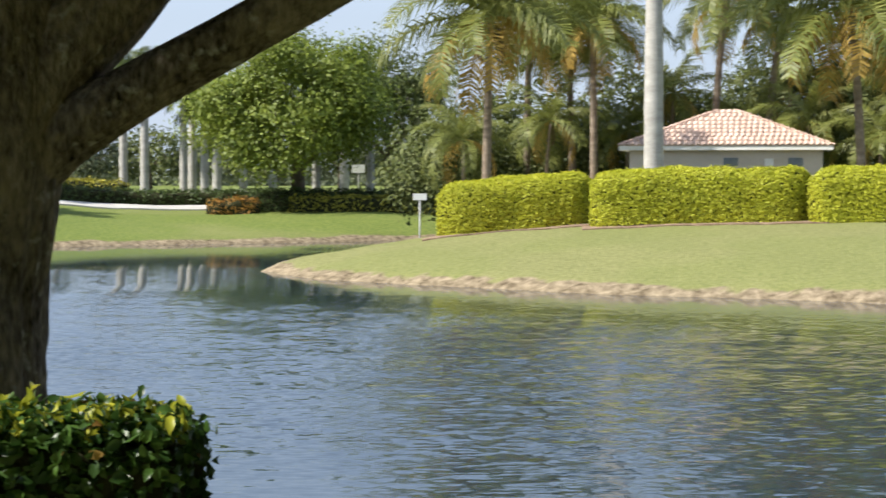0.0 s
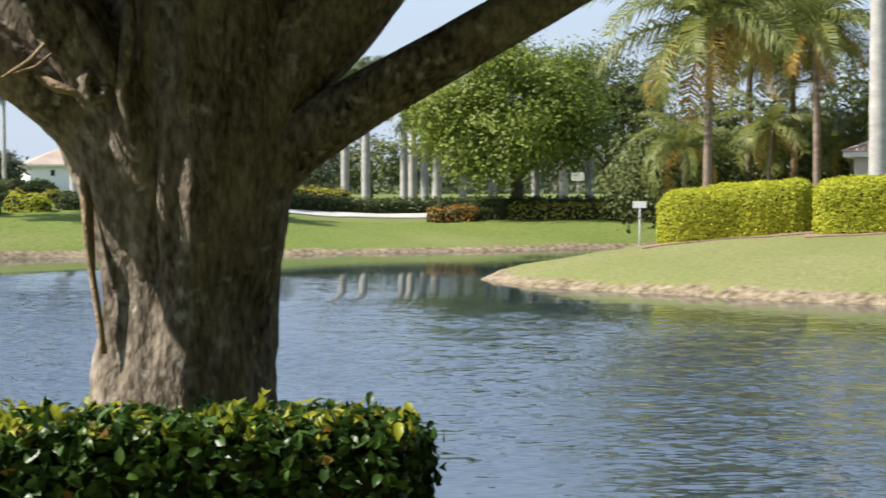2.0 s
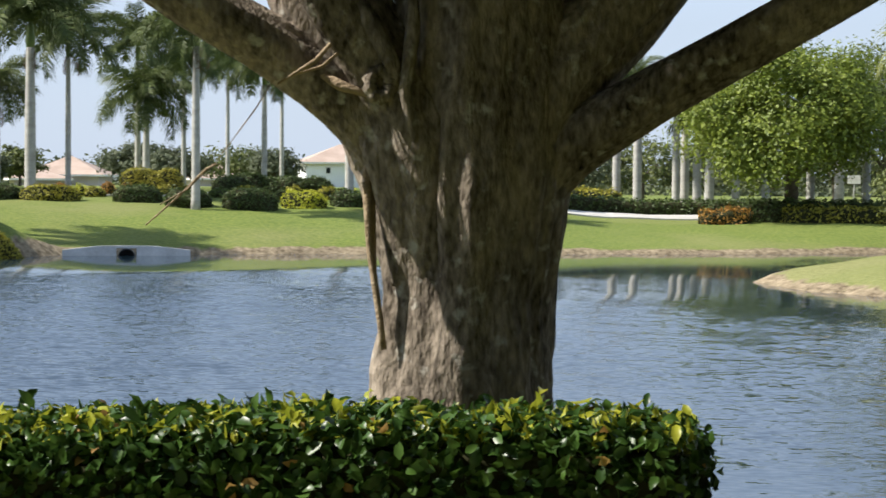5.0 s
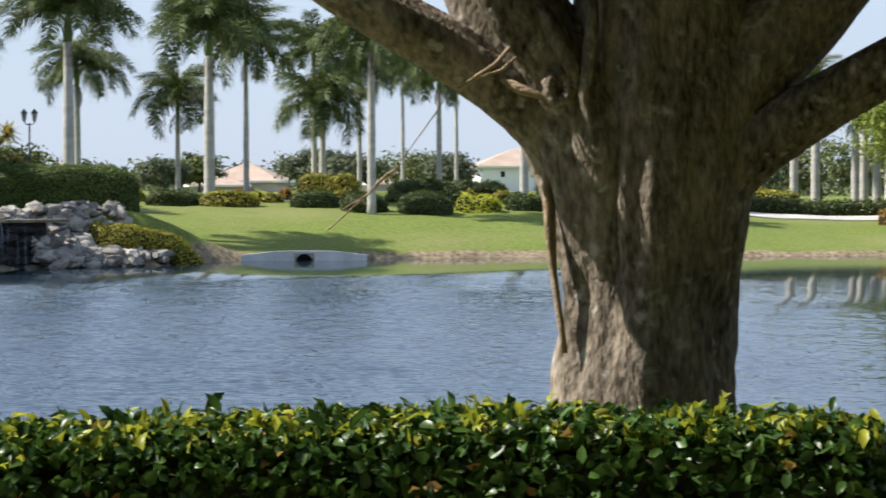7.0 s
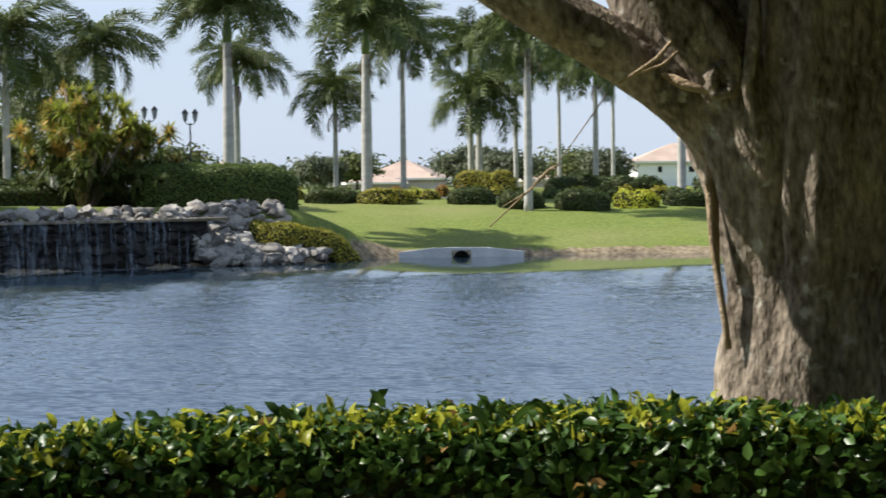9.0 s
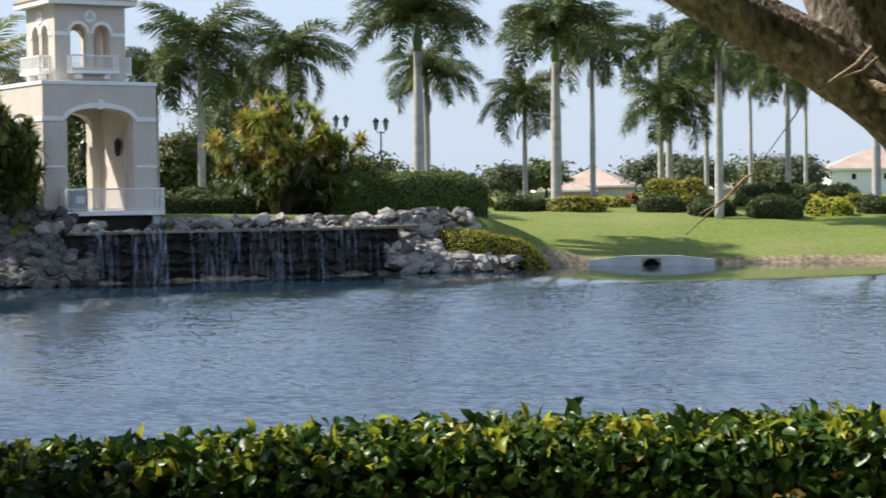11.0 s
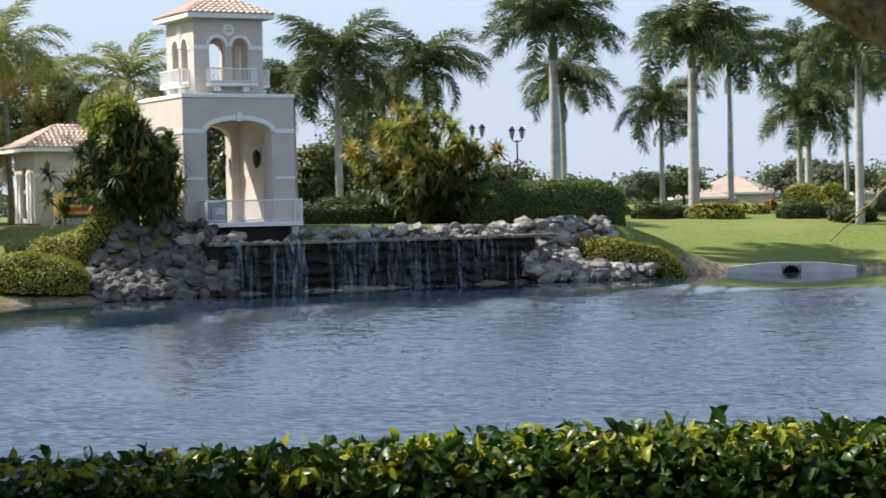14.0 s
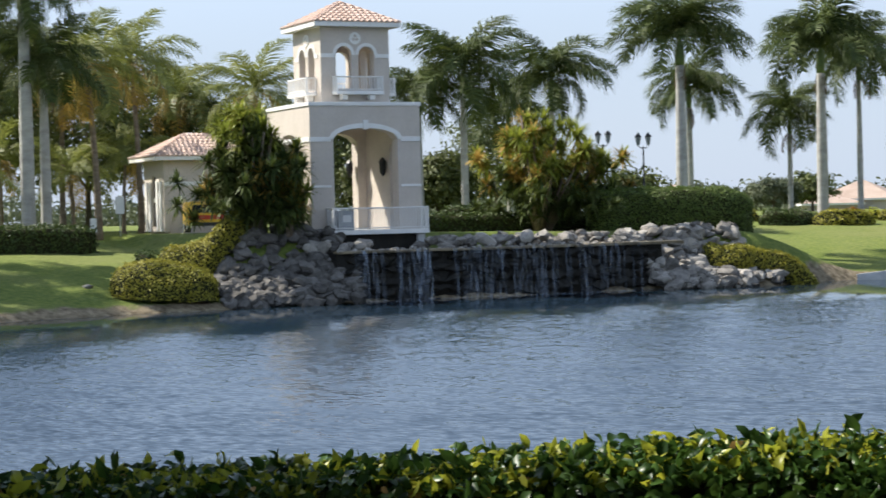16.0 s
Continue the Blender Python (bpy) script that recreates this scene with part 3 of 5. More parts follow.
PRNG = np.random.default_rng(11)
ROYAL_FRONDS = [frond_mesh("frond", 3.9, d, 0.95, 76, FROND, PRNG, 0.75, 0.6) for d in (0.9, 1.25, 1.6, 2.0)]
COCO_FRONDS = [frond_mesh("frond", 4.6, d, 1.05, 60, FROND_LIGHT, PRNG, 0.6, 0.3) for d in (1.0, 1.4, 1.8)]
OLD_FRONDS = [frond_mesh("frond", 3.8, d, 0.8, 44, FROND_OLD, PRNG, 0.9, 0.3) for d in (1.2, 1.6)]
DEAD_FRONDS = [frond_mesh("dead_frond", 2.6, d, 0.6, 34, FROND_DEAD, PRNG, 0.9, 0.3) for d in (0.8, 1.2)]


def palm(x, y, crown_z, rng, kind="royal", trunk_r=0.26, size=1.0, lean=(0, 0), count=17, old=0, dead=0, label="", group="royal palms", base=None, spreadout=1.0, lift=0.0):
    """A palm from the ground to the height where the fronds leave the trunk."""
    z = on_ground(x, y) if base is None else base
    h = crown_z - z
    royal = kind == "royal"
    root = thing("palm_tree", label or ("tall royal palm with smooth grey trunk and feathery green fronds" if royal else "coconut palm with slender brown trunk and arching fronds"), "palm", Matrix.Translation((x, y, z)), group)
    shaft = 1.3 * size if royal else 0.25
    hh = h - shaft
    n = 16
    P, R = [], []
    for i in range(n + 1):
        s = i / n
        P.append((lean[0] * s * s, lean[1] * s * s, -0.15 + (hh + 0.15) * s))
        belly = 1.0 + 0.28 * math.exp(-s * 14) + (0.14 * math.sin(math.pi * min(1, s * 1.15)) if royal else 0) - (0.22 if royal else 0.35) * s
        R.append(trunk_r * belly)
    V, F = tube(P, R, 14, True, lambda a, i: 1 + 0.02 * math.sin(i * 2.3 + a))
    part("trunk", mesh_of("trunk", V, F, ROYAL if royal else COCO, True), root)
    top = Vector((lean[0], lean[1], h))
    if royal:
        V, F = tube([(lean[0], lean[1], hh - 0.05), (lean[0], lean[1], hh + shaft * 0.3), (lean[0], lean[1], hh + shaft * 0.8), top], [trunk_r * 0.8, trunk_r * 0.95, trunk_r * 0.6, trunk_r * 0.3], 12)
        part("crownshaft", mesh_of("crownshaft", V, F, SHAFT, True), root, "smooth green crownshaft")
    pool = ROYAL_FRONDS if royal else COCO_FRONDS
    for k in range(count):
        s = (k + 0.5) / count
        up = (84 - (100 - lift) * s ** 0.9 if royal else 80 - 112 * s ** 0.85) + rng.uniform(-8, 8)
        az = k * 137.5 + rng.uniform(-14, 14)
        late = k >= count - old
        me = (OLD_FRONDS if late else pool)[int(rng.integers(0, len(OLD_FRONDS if late else pool)))]
        q = size * rng.uniform(0.85, 1.1) * spreadout
        part("frond", me, root, "yellowed drooping frond" if late else "", Matrix.Translation(top) @ pose(0, 0, 0, rng.uniform(-12, 12), -up, az) @ Matrix.Scale(q, 4))
    for k in range(dead):
        me = DEAD_FRONDS[k % 2]
        part("dead_frond", me, root, "dry brown hanging frond", Matrix.Translation(top - Vector((0, 0, shaft * 0.9))) @ pose(0, 0, 0, 0, rng.uniform(35, 75), k * 97 + rng.uniform(0, 50)) @ Matrix.Scale(size * 0.6, 4))
    return root


# the great shade tree beside the hedge
def sweep_noise(seed):
    def wobble(a, i):
        x, y = math.cos(a), math.sin(a)
        fold = noise.noise(Vector((x * 1.5, y * 1.5, i * 0.022 + seed * 3)))
        ridge = 1 - abs(noise.noise(Vector((x * 3.2, y * 3.2, i * 0.035 + seed * 7)))) * 2
        fine = noise.noise(Vector((x * 9, y * 9, i * 0.22 + seed)))
        return 1 + 0.15 * fold + 0.085 * ridge + 0.03 * fine
    return wobble


def shade_tree():
    rng = np.random.default_rng(5)
    ox, oy = toward(13.6, 11.35)
    oz = on_ground(ox, oy)
    root = thing("shade_tree", "broad old tree with furrowed grey bark and spreading heavy limbs", "tree", Matrix.Translation((ox, oy, 0)) @ pose(0, 0, 0, 0, 0, 13.6))
    # local x runs to the right as seen from the path, y away from it, z is height over the lake
    def limb(points, radii, sides, seed):
        n = len(points)
        P, R = [], []
        for i in range(n - 1):
            for k in range(16):
                s = k / 16
                p0, p1, p2, p3 = (Vector(points[max(0, min(n - 1, i + j))]) for j in (-1, 0, 1, 2))
                P.append(0.5 * (2 * p1 + (p2 - p0) * s + (2 * p0 - 5 * p1 + 4 * p2 - p3) * s * s + (3 * p1 - p0 - 3 * p2 + p3) * s ** 3))
                R.append(radii[i] * (1 - s) + radii[i + 1] * s)
        P.append(Vector(points[-1]))
        R.append(radii[-1])
        return tube(P, R, sides, True, sweep_noise(seed))
    trunk = [limb([(0.02, 0, oz - 0.4), (0.01, 0, 2.5), (0.01, 0, 3.0), (0.03, 0, 3.5), (0.05, 0, 4.1), (0.08, 0, 4.8), (0.12, 0, 5.6)], [0.66, 0.53, 0.465, 0.44, 0.49, 0.48, 0.42], 96, 0.4),
             limb([(0.10, 0.05, 3.4), (0.2, 0.0, 4.1), (0.48, 0.0, 4.66), (0.98, 0.0, 5.19), (1.6, 0, 6.1)], [0.30, 0.36, 0.30, 0.25, 0.22], 64, 1.3),
             limb([(-0.12, -0.05, 3.6), (-0.25, -0.1, 4.3), (-0.5, -0.1, 4.75), (-0.8, -0.1, 5.2), (-1.2, 0, 6.0)], [0.30, 0.34, 0.3, 0.26, 0.2], 64, 2.7)]
    limbs = [[limb([(0.2, 0, 3.75), (0.36, -0.05, 4.12), (0.62, -0.12, 4.34), (1.0, -0.25, 4.57), (1.55, -0.4, 4.88), (2.3, -0.6, 5.31), (3.3, -0.7, 6.0)], [0.28, 0.225, 0.178, 0.15, 0.135, 0.125, 0.115], 48, 3.1)],
             [limb([(-0.15, 0, 3.8), (-0.38, -0.1, 4.27), (-0.62, -0.2, 4.53), (-1.0, -0.3, 4.81), (-1.5, -0.45, 5.11), (-2.1, -0.6, 5.53), (-3.0, -0.8, 6.3)], [0.26, 0.205, 0.165, 0.15, 0.14, 0.13, 0.12], 48, 4.6)],
             [limb([(-0.2, -0.2, 4.2), (-0.5, -0.35, 4.75), (-0.8, -0.45, 5.2), (-1.1, -0.5, 6.0)], [0.16, 0.14, 0.12, 0.1], 40, 5.2)]]
    V, F = joined(trunk)
    body = part("trunk", mesh_of("trunk", V, F, BARK, True), root)
    for shape in limbs:
        V, F = joined(shape)
        part("limb", mesh_of("limb", V, F, BARK, True), root)
    # knot rings, scars and aerial roots on the bark
    for (cx, cy, cz, r, w) in ((-0.44, -0.47, 4.63, 0.065, 0.04),):
        bm = bmesh.new()
        ring = [(cx + r * math.cos(a) * 0.9, cy, cz + r * 1.15 * math.sin(a)) for a in np.linspace(0, 2 * math.pi, 25)[:-1]]
        V, F = tube(ring + ring[:1], [w * (0.75 + 0.4 * math.sin(i * 1.3) ** 2) for i in range(25)], 10, False)
        part("knot", mesh_of("knot", V, F, BARK, True), root, "raised ring of bark round an old branch scar")
        bm.free()
    roots = [([(-0.5, -0.25, 4.42), (-0.52, -0.3, 4.1), (-0.5, -0.32, 3.75), (-0.44, -0.34, 3.35), (-0.42, -0.36, 3.2)], 0.022),
             ([(-0.53, -0.24, 4.4), (-0.49, -0.28, 4.0), (-0.47, -0.3, 3.6)], 0.014),
             ([(-0.28, -0.5, 5.4), (-0.27, -0.52, 4.9), (-0.31, -0.53, 4.6), (-0.26, -0.5, 4.35), (-0.16, -0.46, 4.15)], 0.035),
             ([(-0.75, -0.42, 5.3), (-0.5, -0.5, 4.95), (-0.38, -0.52, 4.75), (-0.33, -0.5, 4.6)], 0.05),
             ([(-0.9, -0.42, 4.75), (-0.65, -0.45, 4.62), (-0.47, -0.5, 4.56)], 0.022),
             ([(-0.62, -0.45, 4.95), (-0.78, -0.55, 4.75), (-0.98, -0.6, 4.62)], 0.010),
             ([(-0.55, -0.45, 4.9), (-0.75, -0.52, 4.72), (-0.92, -0.58, 4.66)], 0.007),
             ([(-0.95, -0.35, 4.78), (-1.1, -0.5, 4.5), (-1.33, -0.55, 4.18)], 0.003),
             ([(-1.3, -0.55, 4.2), (-1.36, -0.55, 4.17), (-1.5, -0.56, 4.03), (-1.68, -0.56, 3.87)], 0.006),
             ([(-1.33, -0.5, 4.2), (-1.46, -0.58, 4.06), (-1.60, -0.6, 3.98)], 0.004)]
    for pts, r in roots:
        n = len(pts)
        V, F = tube([(px, py + 0.035, pz) for px, py, pz in pts], [r * (0.45 + 0.65 * math.sin(math.pi * (0.12 + 0.76 * i / (n - 1)))) for i in range(n)], 8, True, lambda a, i: 1 + 0.25 * math.sin(2 * a + i * 1.9))
        part("aerial_root", mesh_of("aerial_root", V, F, ROOT if r < 0.03 else BARK, True), root, "pale aerial root on the bark")
    # crown overhead, above the path's view, spread to darken the trunk and cut to admit sun
    C, N = crown_points(rng, (0.8, -2.2, 7.7), (7.4, 9.6, 2.6), 2100, 56, 0.55, -0.95)
    keep = C[:, 2] > np.maximum(5.75, 5.05 - 0.82 * C[:, 0])
    part("crown", leaves("crown", C[keep], N[keep], 0.25 * rng.uniform(0.6, 1.3, keep.sum()), LEAF_WOOD, rng), root)
    return root


shade_tree()

# the long clipped hedge in the foreground, and its loose shoots
HRNG = np.random.default_rng(3)
near_path = [toward(b, 9.75) for b in np.linspace(6.7, 58, 26)]


def hedge_foot(x, y):
    return 2.22 - 0.11 * float(ease((math.degrees(math.atan2(-x, y)) - 20) / 22))



near_hedge = clipped_hedge("garden_hedge", "long clipped hedge of glossy green leaves with sunlit yellow tips", near_path, 1.0, 0.74, LEAF_NEAR, HRNG, 0.075, 1050, sink=0.0, lump=0.10, extra=(LEAF_RUST, 0.02), taper=0.05, round_top=0.22, base=hedge_foot, loose=0.8, fine=True, end=0.4)


def shoots():
    rng = np.random.default_rng(8)
    C, N = [], []
    V, F = [], []
    o = near_hedge.matrix_basis.translation
    for k in range(3000):
        b = rng.uniform(7.2, 57)
        r = rng.uniform(9.35, 10.15)
        x, y = toward(b, r)
        h = rng.uniform(0.0, 0.045) + (rng.uniform(0.03, 0.1) if rng.random() < 0.10 else 0)
        p0 = Vector((x, y, hedge_foot(x, y) + 0.68))
        tip = p0 + Vector((rng.normal(0, 0.03), rng.normal(0, 0.03), h + 0.04))
        v, f = tube([p0 - o, p0.lerp(tip, 0.5) - o, tip - o], [0.005, 0.004, 0.003], 4, False)
        F += [tuple(i + len(V) for i in q) for q in f]
        V += v
        for j in range(rng.integers(2, 5)):
            q = p0.lerp(tip, rng.uniform(0.5, 1.05)) + Vector(rng.normal(0, 0.018, 3))
            C.append(np.array(q - o))
            N.append(rng.normal(0, 1, 3) + np.array([0, 0, 0.3]))
    tagged(part("young_growth", mesh_of("young_growth", V, F, SHAFT), near_hedge), kind="stuff")
    part("young_foliage", leaves("young_foliage", C, N, 0.10 * rng.uniform(0.6, 1.3, len(C)), LEAF_TIP, rng, 0.42, 0.1, 0.4, (LEAF_NEAR, 0.38), True, 1.3), near_hedge)


    # taller pointed shoots standing above the sheared top
    for bear, h in ((22.5, 0.13), (24.6, 0.11), (25.7, 0.19), (28.4, 0.12), (31.0, 0.10), (33.2, 0.13), (35.0, 0.10), (36.8, 0.17), (38.5, 0.11), (41.5, 0.13), (44.0, 0.11), (46.2, 0.14), (12.0, 0.08), (16.5, 0.10), (19.5, 0.09)):
        x, y = toward(bear, rng.uniform(9.4, 9.9))
        p0 = Vector((x, y, hedge_foot(x, y) + 0.66)) - o
        tip = p0 + Vector((rng.normal(0, 0.03), rng.normal(0, 0.03), h + 0.06))
        stem = part("shoot", mesh_of("shoot", *tube([p0, p0.lerp(tip, 0.5), tip], [0.006, 0.005, 0.003], 5), SHAFT), near_hedge)
        C = [np.array(p0.lerp(tip, s)) + rng.normal(0, 0.02, 3) for s in (0.55, 0.75, 0.9, 1.0, 1.02)]
        N = [rng.normal(0, 1, 3) * np.array([1, 1, 0.3]) for q in C]
        part("shoot_foliage", leaves("shoot_foliage", C, N, 0.12 * rng.uniform(0.7, 1.2, 5), LEAF_TIP if bear in (24.6, 31.0) else LEAF_NEAR, rng, 0.36, 0.08, 0.2, None, True), stem)


shoots()


# ---- the point with the golden hedges ----
GRNG = np.random.default_rng(21)
for path, h in (([toward(q, 91.5) for q in (0.15, -2.0, -4.3)], 2.25), ([toward(q, 87.6) for q in (-4.25, -7.4, -10.5)], 2.2), ([toward(q, 86.6) for q in (-10.45, -13.5, -17)], 2.15)):
    clipped_hedge("golden_hedge", "thick clipped golden-green hedge on the lawn", path, 2.6, h + 0.12, LEAF_GOLD, GRNG, 0.11, 700, "golden hedges", sink=0.02, lump=0.09, taper=0.10, round_top=0.5, loose=0.45, end=1.6, dome=0.25)

for path, w in (([toward(0.6 - 0.5 * k, 89.6) for k in range(11)], 3.6), ([toward(-4.0 - 0.65 * k, 87.2) for k in range(21)], 3.5)):
    V, F = [], []
    for x, y in path:
        k = math.hypot(x, y)
        for s in (-1, 1):
            px, py = x * (1 + s * w / 2 / k), y * (1 + s * w / 2 / k)
            V += [(px, py, on_ground(px, py) + 0.05), (px, py, on_ground(px, py) - 0.2)]
    F = [q for i in range(0, 4 * (len(path) - 1), 4) for q in ((i, i + 2, i + 6, i + 4), (i, i + 4, i + 5, i + 1), (i + 2, i + 3, i + 7, i + 6))]
    tagged(new("mulch_bed", mesh_of("mulch_bed", V, F, MULCH)), "brown bark mulch strip under the golden hedge", "mulch bed", kind="structure")


def hip_roof(w, d, rise, over, rows, mat, ridge=None):
    """Roof slopes with real courses of barrel tiles; returns (deck verts, faces) and tile verts, faces. Eaves at z=0, ridge along x."""
    a, b = w / 2 + over, d / 2 + over
    r = max(0.0, a - b) if ridge is None else ridge
    corners = [Vector((-a, -b, 0)), Vector((a, -b, 0)), Vector((a, b, 0)), Vector((-a, b, 0))]
    tops = [Vector((-r, 0, rise)), Vector((r, 0, rise))]
    V = corners + tops
    F = [(0, 1, 5, 4), (1, 2, 5), (2, 3, 4, 5), (3, 0, 4), (3, 2, 1, 0)]
    slopes = [(corners[0], corners[1], tops[0], tops[1]), (corners[1], corners[2], tops[1], tops[1]), (corners[2], corners[3], tops[1], tops[0]), (corners[3], corners[0], tops[0], tops[0])]
    tiles = []
    for c0, c1, t0, t1 in slopes:
        along = (c1 - c0).normalized()
        up = ((t0 + t1) / 2 - (c0 + c1) / 2)
        nrm = along.cross(up).normalized()
        for i in range(rows):
            s0, s1 = i / rows, (i + 1.12) / rows
            l0, r0 = c0.lerp(t0, s0), c1.lerp(t1, s0)
            length = (r0 - l0).length
            cols = max(1, int(length / 0.30))
            for k in range(cols):
                f0, f1 = (k + 0.08) / cols, (k + 0.92) / cols
                lo0, lo1 = l0.lerp(r0, f0), l0.lerp(r0, f1)
                lu, ru = c0.lerp(t0, min(1, s1)), c1.lerp(t1, min(1, s1))
                shift = up * ((min(1, s1) - s0))
                hi0, hi1 = lo0 + shift, lo1 + shift
                if (hi0 - lu).dot(along) < -0.16 or (ru - hi1).dot(along) < -0.16:
                    hi0 = lu + nrm * 0 if (hi0 - lu).dot(along) < -0.16 else hi0
                    hi1 = ru if (ru - hi1).dot(along) < -0.16 else hi1
                tiles.append((lo0, lo1, hi1, hi0, nrm))
    TV, TF = [], []
    for p, q, u, v, nrm in tiles:
        o = len(TV)
        m0, m1 = (p + q) / 2 + nrm * 0.13, (u + v) / 2 + nrm * 0.06
        TV += [p + nrm * 0.05, m0, q + nrm * 0.05, u + nrm * 0.02, m1, v + nrm * 0.02, p, q]
        TF += [(o, o + 1, o + 4, o + 5), (o + 1, o + 2, o + 3, o + 4), (o, o + 6, o + 7, o + 2, o + 1)]
    return (V, F), (TV, TF)


def roof_on(parent, w, d, rise, over, z, rows, label, mat=TILE, ridge=None, tiles=True):
    (V, F), (TV, TF) = hip_roof(w, d, rise, over, rows, mat, ridge)
    at = Matrix.Translation((0, 0, z))
    r = part("roof", mesh_of("roof", V, F, mat), parent, label, at)
    if tiles:
        t = part("roof_tiles", mesh_of("roof_tiles", TV, TF, mat), r)
        tagged(t, kind="stuff")
    a, b = w / 2 + over - 0.03, d / 2 + over - 0.03
    for x0, y0, x1, y1 in ((-a, -b, a, -b + 0.12), (-a, b - 0.12, a, b), (-a, -b + 0.12, -a + 0.12, b - 0.12), (a - 0.12, -b + 0.12, a, b - 0.12)):
        part("fascia", from_bm("fascia", box(x0, y0, z - 0.24, x1, y1, z - 0.004, 0.015), TRIM), parent, "white fascia board")
    return r


def pump_house():
    x, y = toward(-8.12, 107)
    z = 2.45
    root = thing("pump_house", "low stucco building with a hipped pink tile roof behind the hedge", "building", Matrix.Translation((x, y, z)) @ pose(0, 0, 0, 0, 0, -9))
    w, d, h = 9.9, 6.4, 3.2
    part("wall", from_bm("wall", box(-w / 2, -d / 2, -0.2, w / 2, d / 2, h, 0.03), STUCCO), root)
    roof_on(root, w, d, 1.95, 0.55, h + 0.02, 9, "hipped roof of pink barrel tiles", TILE, 0.4)
    for vx in (-0.1, 3.2):
        v = part("vent", from_bm("vent", box(vx, -d / 2 - 0.06, 2.15, vx + 0.75, -d / 2 + 0.02, 2.6, 0.02), GREYMETAL), root, "grey louvred vent")
        for k in range(4):
            part("slat", from_bm("slat", box(vx + 0.06, -d / 2 - 0.09, 2.2 + k * 0.1, vx + 0.69, -d / 2 - 0.06, 2.25 + k * 0.1, 0.005), GREYMETAL), v)
    part("meter_box", from_bm("meter_box", box(2.0, -d / 2 - 0.14, 2.1, 2.45, -d / 2 - 0.003, 2.55, 0.02), TRIM), root, "white meter box")


pump_house()


def sign(bearing, dist, top, w, h, label, post_r=0.04, base=None):
    x, y = toward(bearing, dist)
    z = on_ground(x, y) if base is None else base
    root = thing("sign", label, "sign", Matrix.Translation((x, y, z)) @ pose(0, 0, 0, 0, 0, bearing), "signs")
    V, F = tube([(0, 0, -0.2), (0, 0, top - z - 0.02)], [post_r, post_r], 8)
    part("post", mesh_of("post", V, F, CONCRETE, True), root)
    part("board", from_bm("board", box(-w / 2, -0.06, top - z - h, w / 2, -0.042, top - z, 0.006), WHITE), root)


sign(0.67, 108, 3.15, 0.74, 0.36, "small white notice board on a post on the lawn", 0.045)
sign(2.44, 156, 5.0, 1.0, 0.65, "white rectangular road sign beyond the trees", 0.04)
sign(0.9, 156, 5.0, 0.7, 1.0, "white street sign beyond the trees", 0.04)

TRNG = np.random.default_rng(31)
bx, by = toward(4.2, 143)
broad_tree(bx, by, 13.4, 7.4, LEAF_TREE, TRNG, "round leafy shade tree with fresh green foliage on the lawn", 0.30, 250, 210, 0.5, 0.06)
bx, by = toward(1.6, 152)
broad_tree(bx, by, 13.0, 6.0, LEAF_WOOD, TRNG, "dark leafy tree behind the lawn", 0.3, 200, 44, 0.25, 0.22)
bx, by = toward(-0.3, 118)
broad_tree(bx, by, 9.6, 5.0, LEAF_WOOD, TRNG, "dense dark tree behind the golden hedge", 0.3, 260, 46, 0.25, 0.12)
for b, d, h, r in ((-2.0, 128, 11.5, 5.2), (-3.6, 124, 10.0, 4.8), (-5.4, 128, 12.5, 5.2), (-7.2, 123, 11.5, 5.0), (-9.0, 126, 12.0, 5.2), (-10.8, 121, 12.2, 5.0), (-12.6, 118, 11.6, 5.0), (-14.6, 114, 12.0, 5.0)):
    bx, by = toward(b, d)
    broad_tree(bx, by, h, r, LEAF_WOOD, TRNG, "dense tropical tree in the belt behind the buildings", 0.34, 230, 44, 0.22, 0.05, group="tree belt")

# shrub belt under the trees, far hedges and the road
FRNG = np.random.default_rng(41)


def arc(b0, b1, d0, d1, n=6):
    return [toward(b0 + (b1 - b0) * i / n, d0 + (d1 - d0) * i / n) for i in range(n + 1)]


def ground_line(path, w, z_off, mat, name, label, category):
    V, F = [], []
    for (x, y) in path:
        k = math.hypot(x, y)
        for s in (-1, 1):
            q = (x * (1 + s * w / 2 / k), y * (1 + s * w / 2 / k))
            zg = on_ground(*q) + z_off
            V += [(q[0], q[1], zg), (q[0], q[1], zg - 0.25)]
    n = len(path)
    for i in range(n - 1):
        a = i * 4
        F += [(a, a + 2, a + 6, a + 4), (a, a + 4, a + 5, a + 1), (a + 2, a + 3, a + 7, a + 6)]
    return tagged(new(name, mesh_of(name, V, F, mat)), label, category, kind="structure")


ground_line(arc(6.5, 24, 147, 143, 30), 6.0, 0.10, ASPHALT, "road", "pale sunlit road beyond the lawn", "road")
clipped_hedge("shrub_belt", "dark low shrub bed under the trees", arc(6.6, -0.5, 141, 141, 5), 2.4, 1.35, LEAF_DARK, FRNG, 0.2, 60, "shrub beds", lump=0.3, round_top=0.5)
clipped_hedge("shrub_bed", "orange flowering shrubs beside the tree", arc(6.8, 5.3, 139.5, 139, 3), 1.6, 1.0, LEAF_ORANGE, FRNG, 0.2, 50, "shrub beds", lump=0.4, round_top=0.6)
clipped_hedge("far_hedge", "long dark clipped hedge beyond the road", arc(4.5, 16.5, 152, 152, 8), 2.4, 1.05, LEAF_DARK, FRNG, 0.25, 40, "far hedges", round_top=0.35)
clipped_hedge("far_hedge", "olive clipped hedge beyond the road", arc(9.0, 13.5, 158, 158, 5), 2.4, 1.5, LEAF_OLIVE, FRNG, 0.25, 36, "far hedges", round_top=0.35)
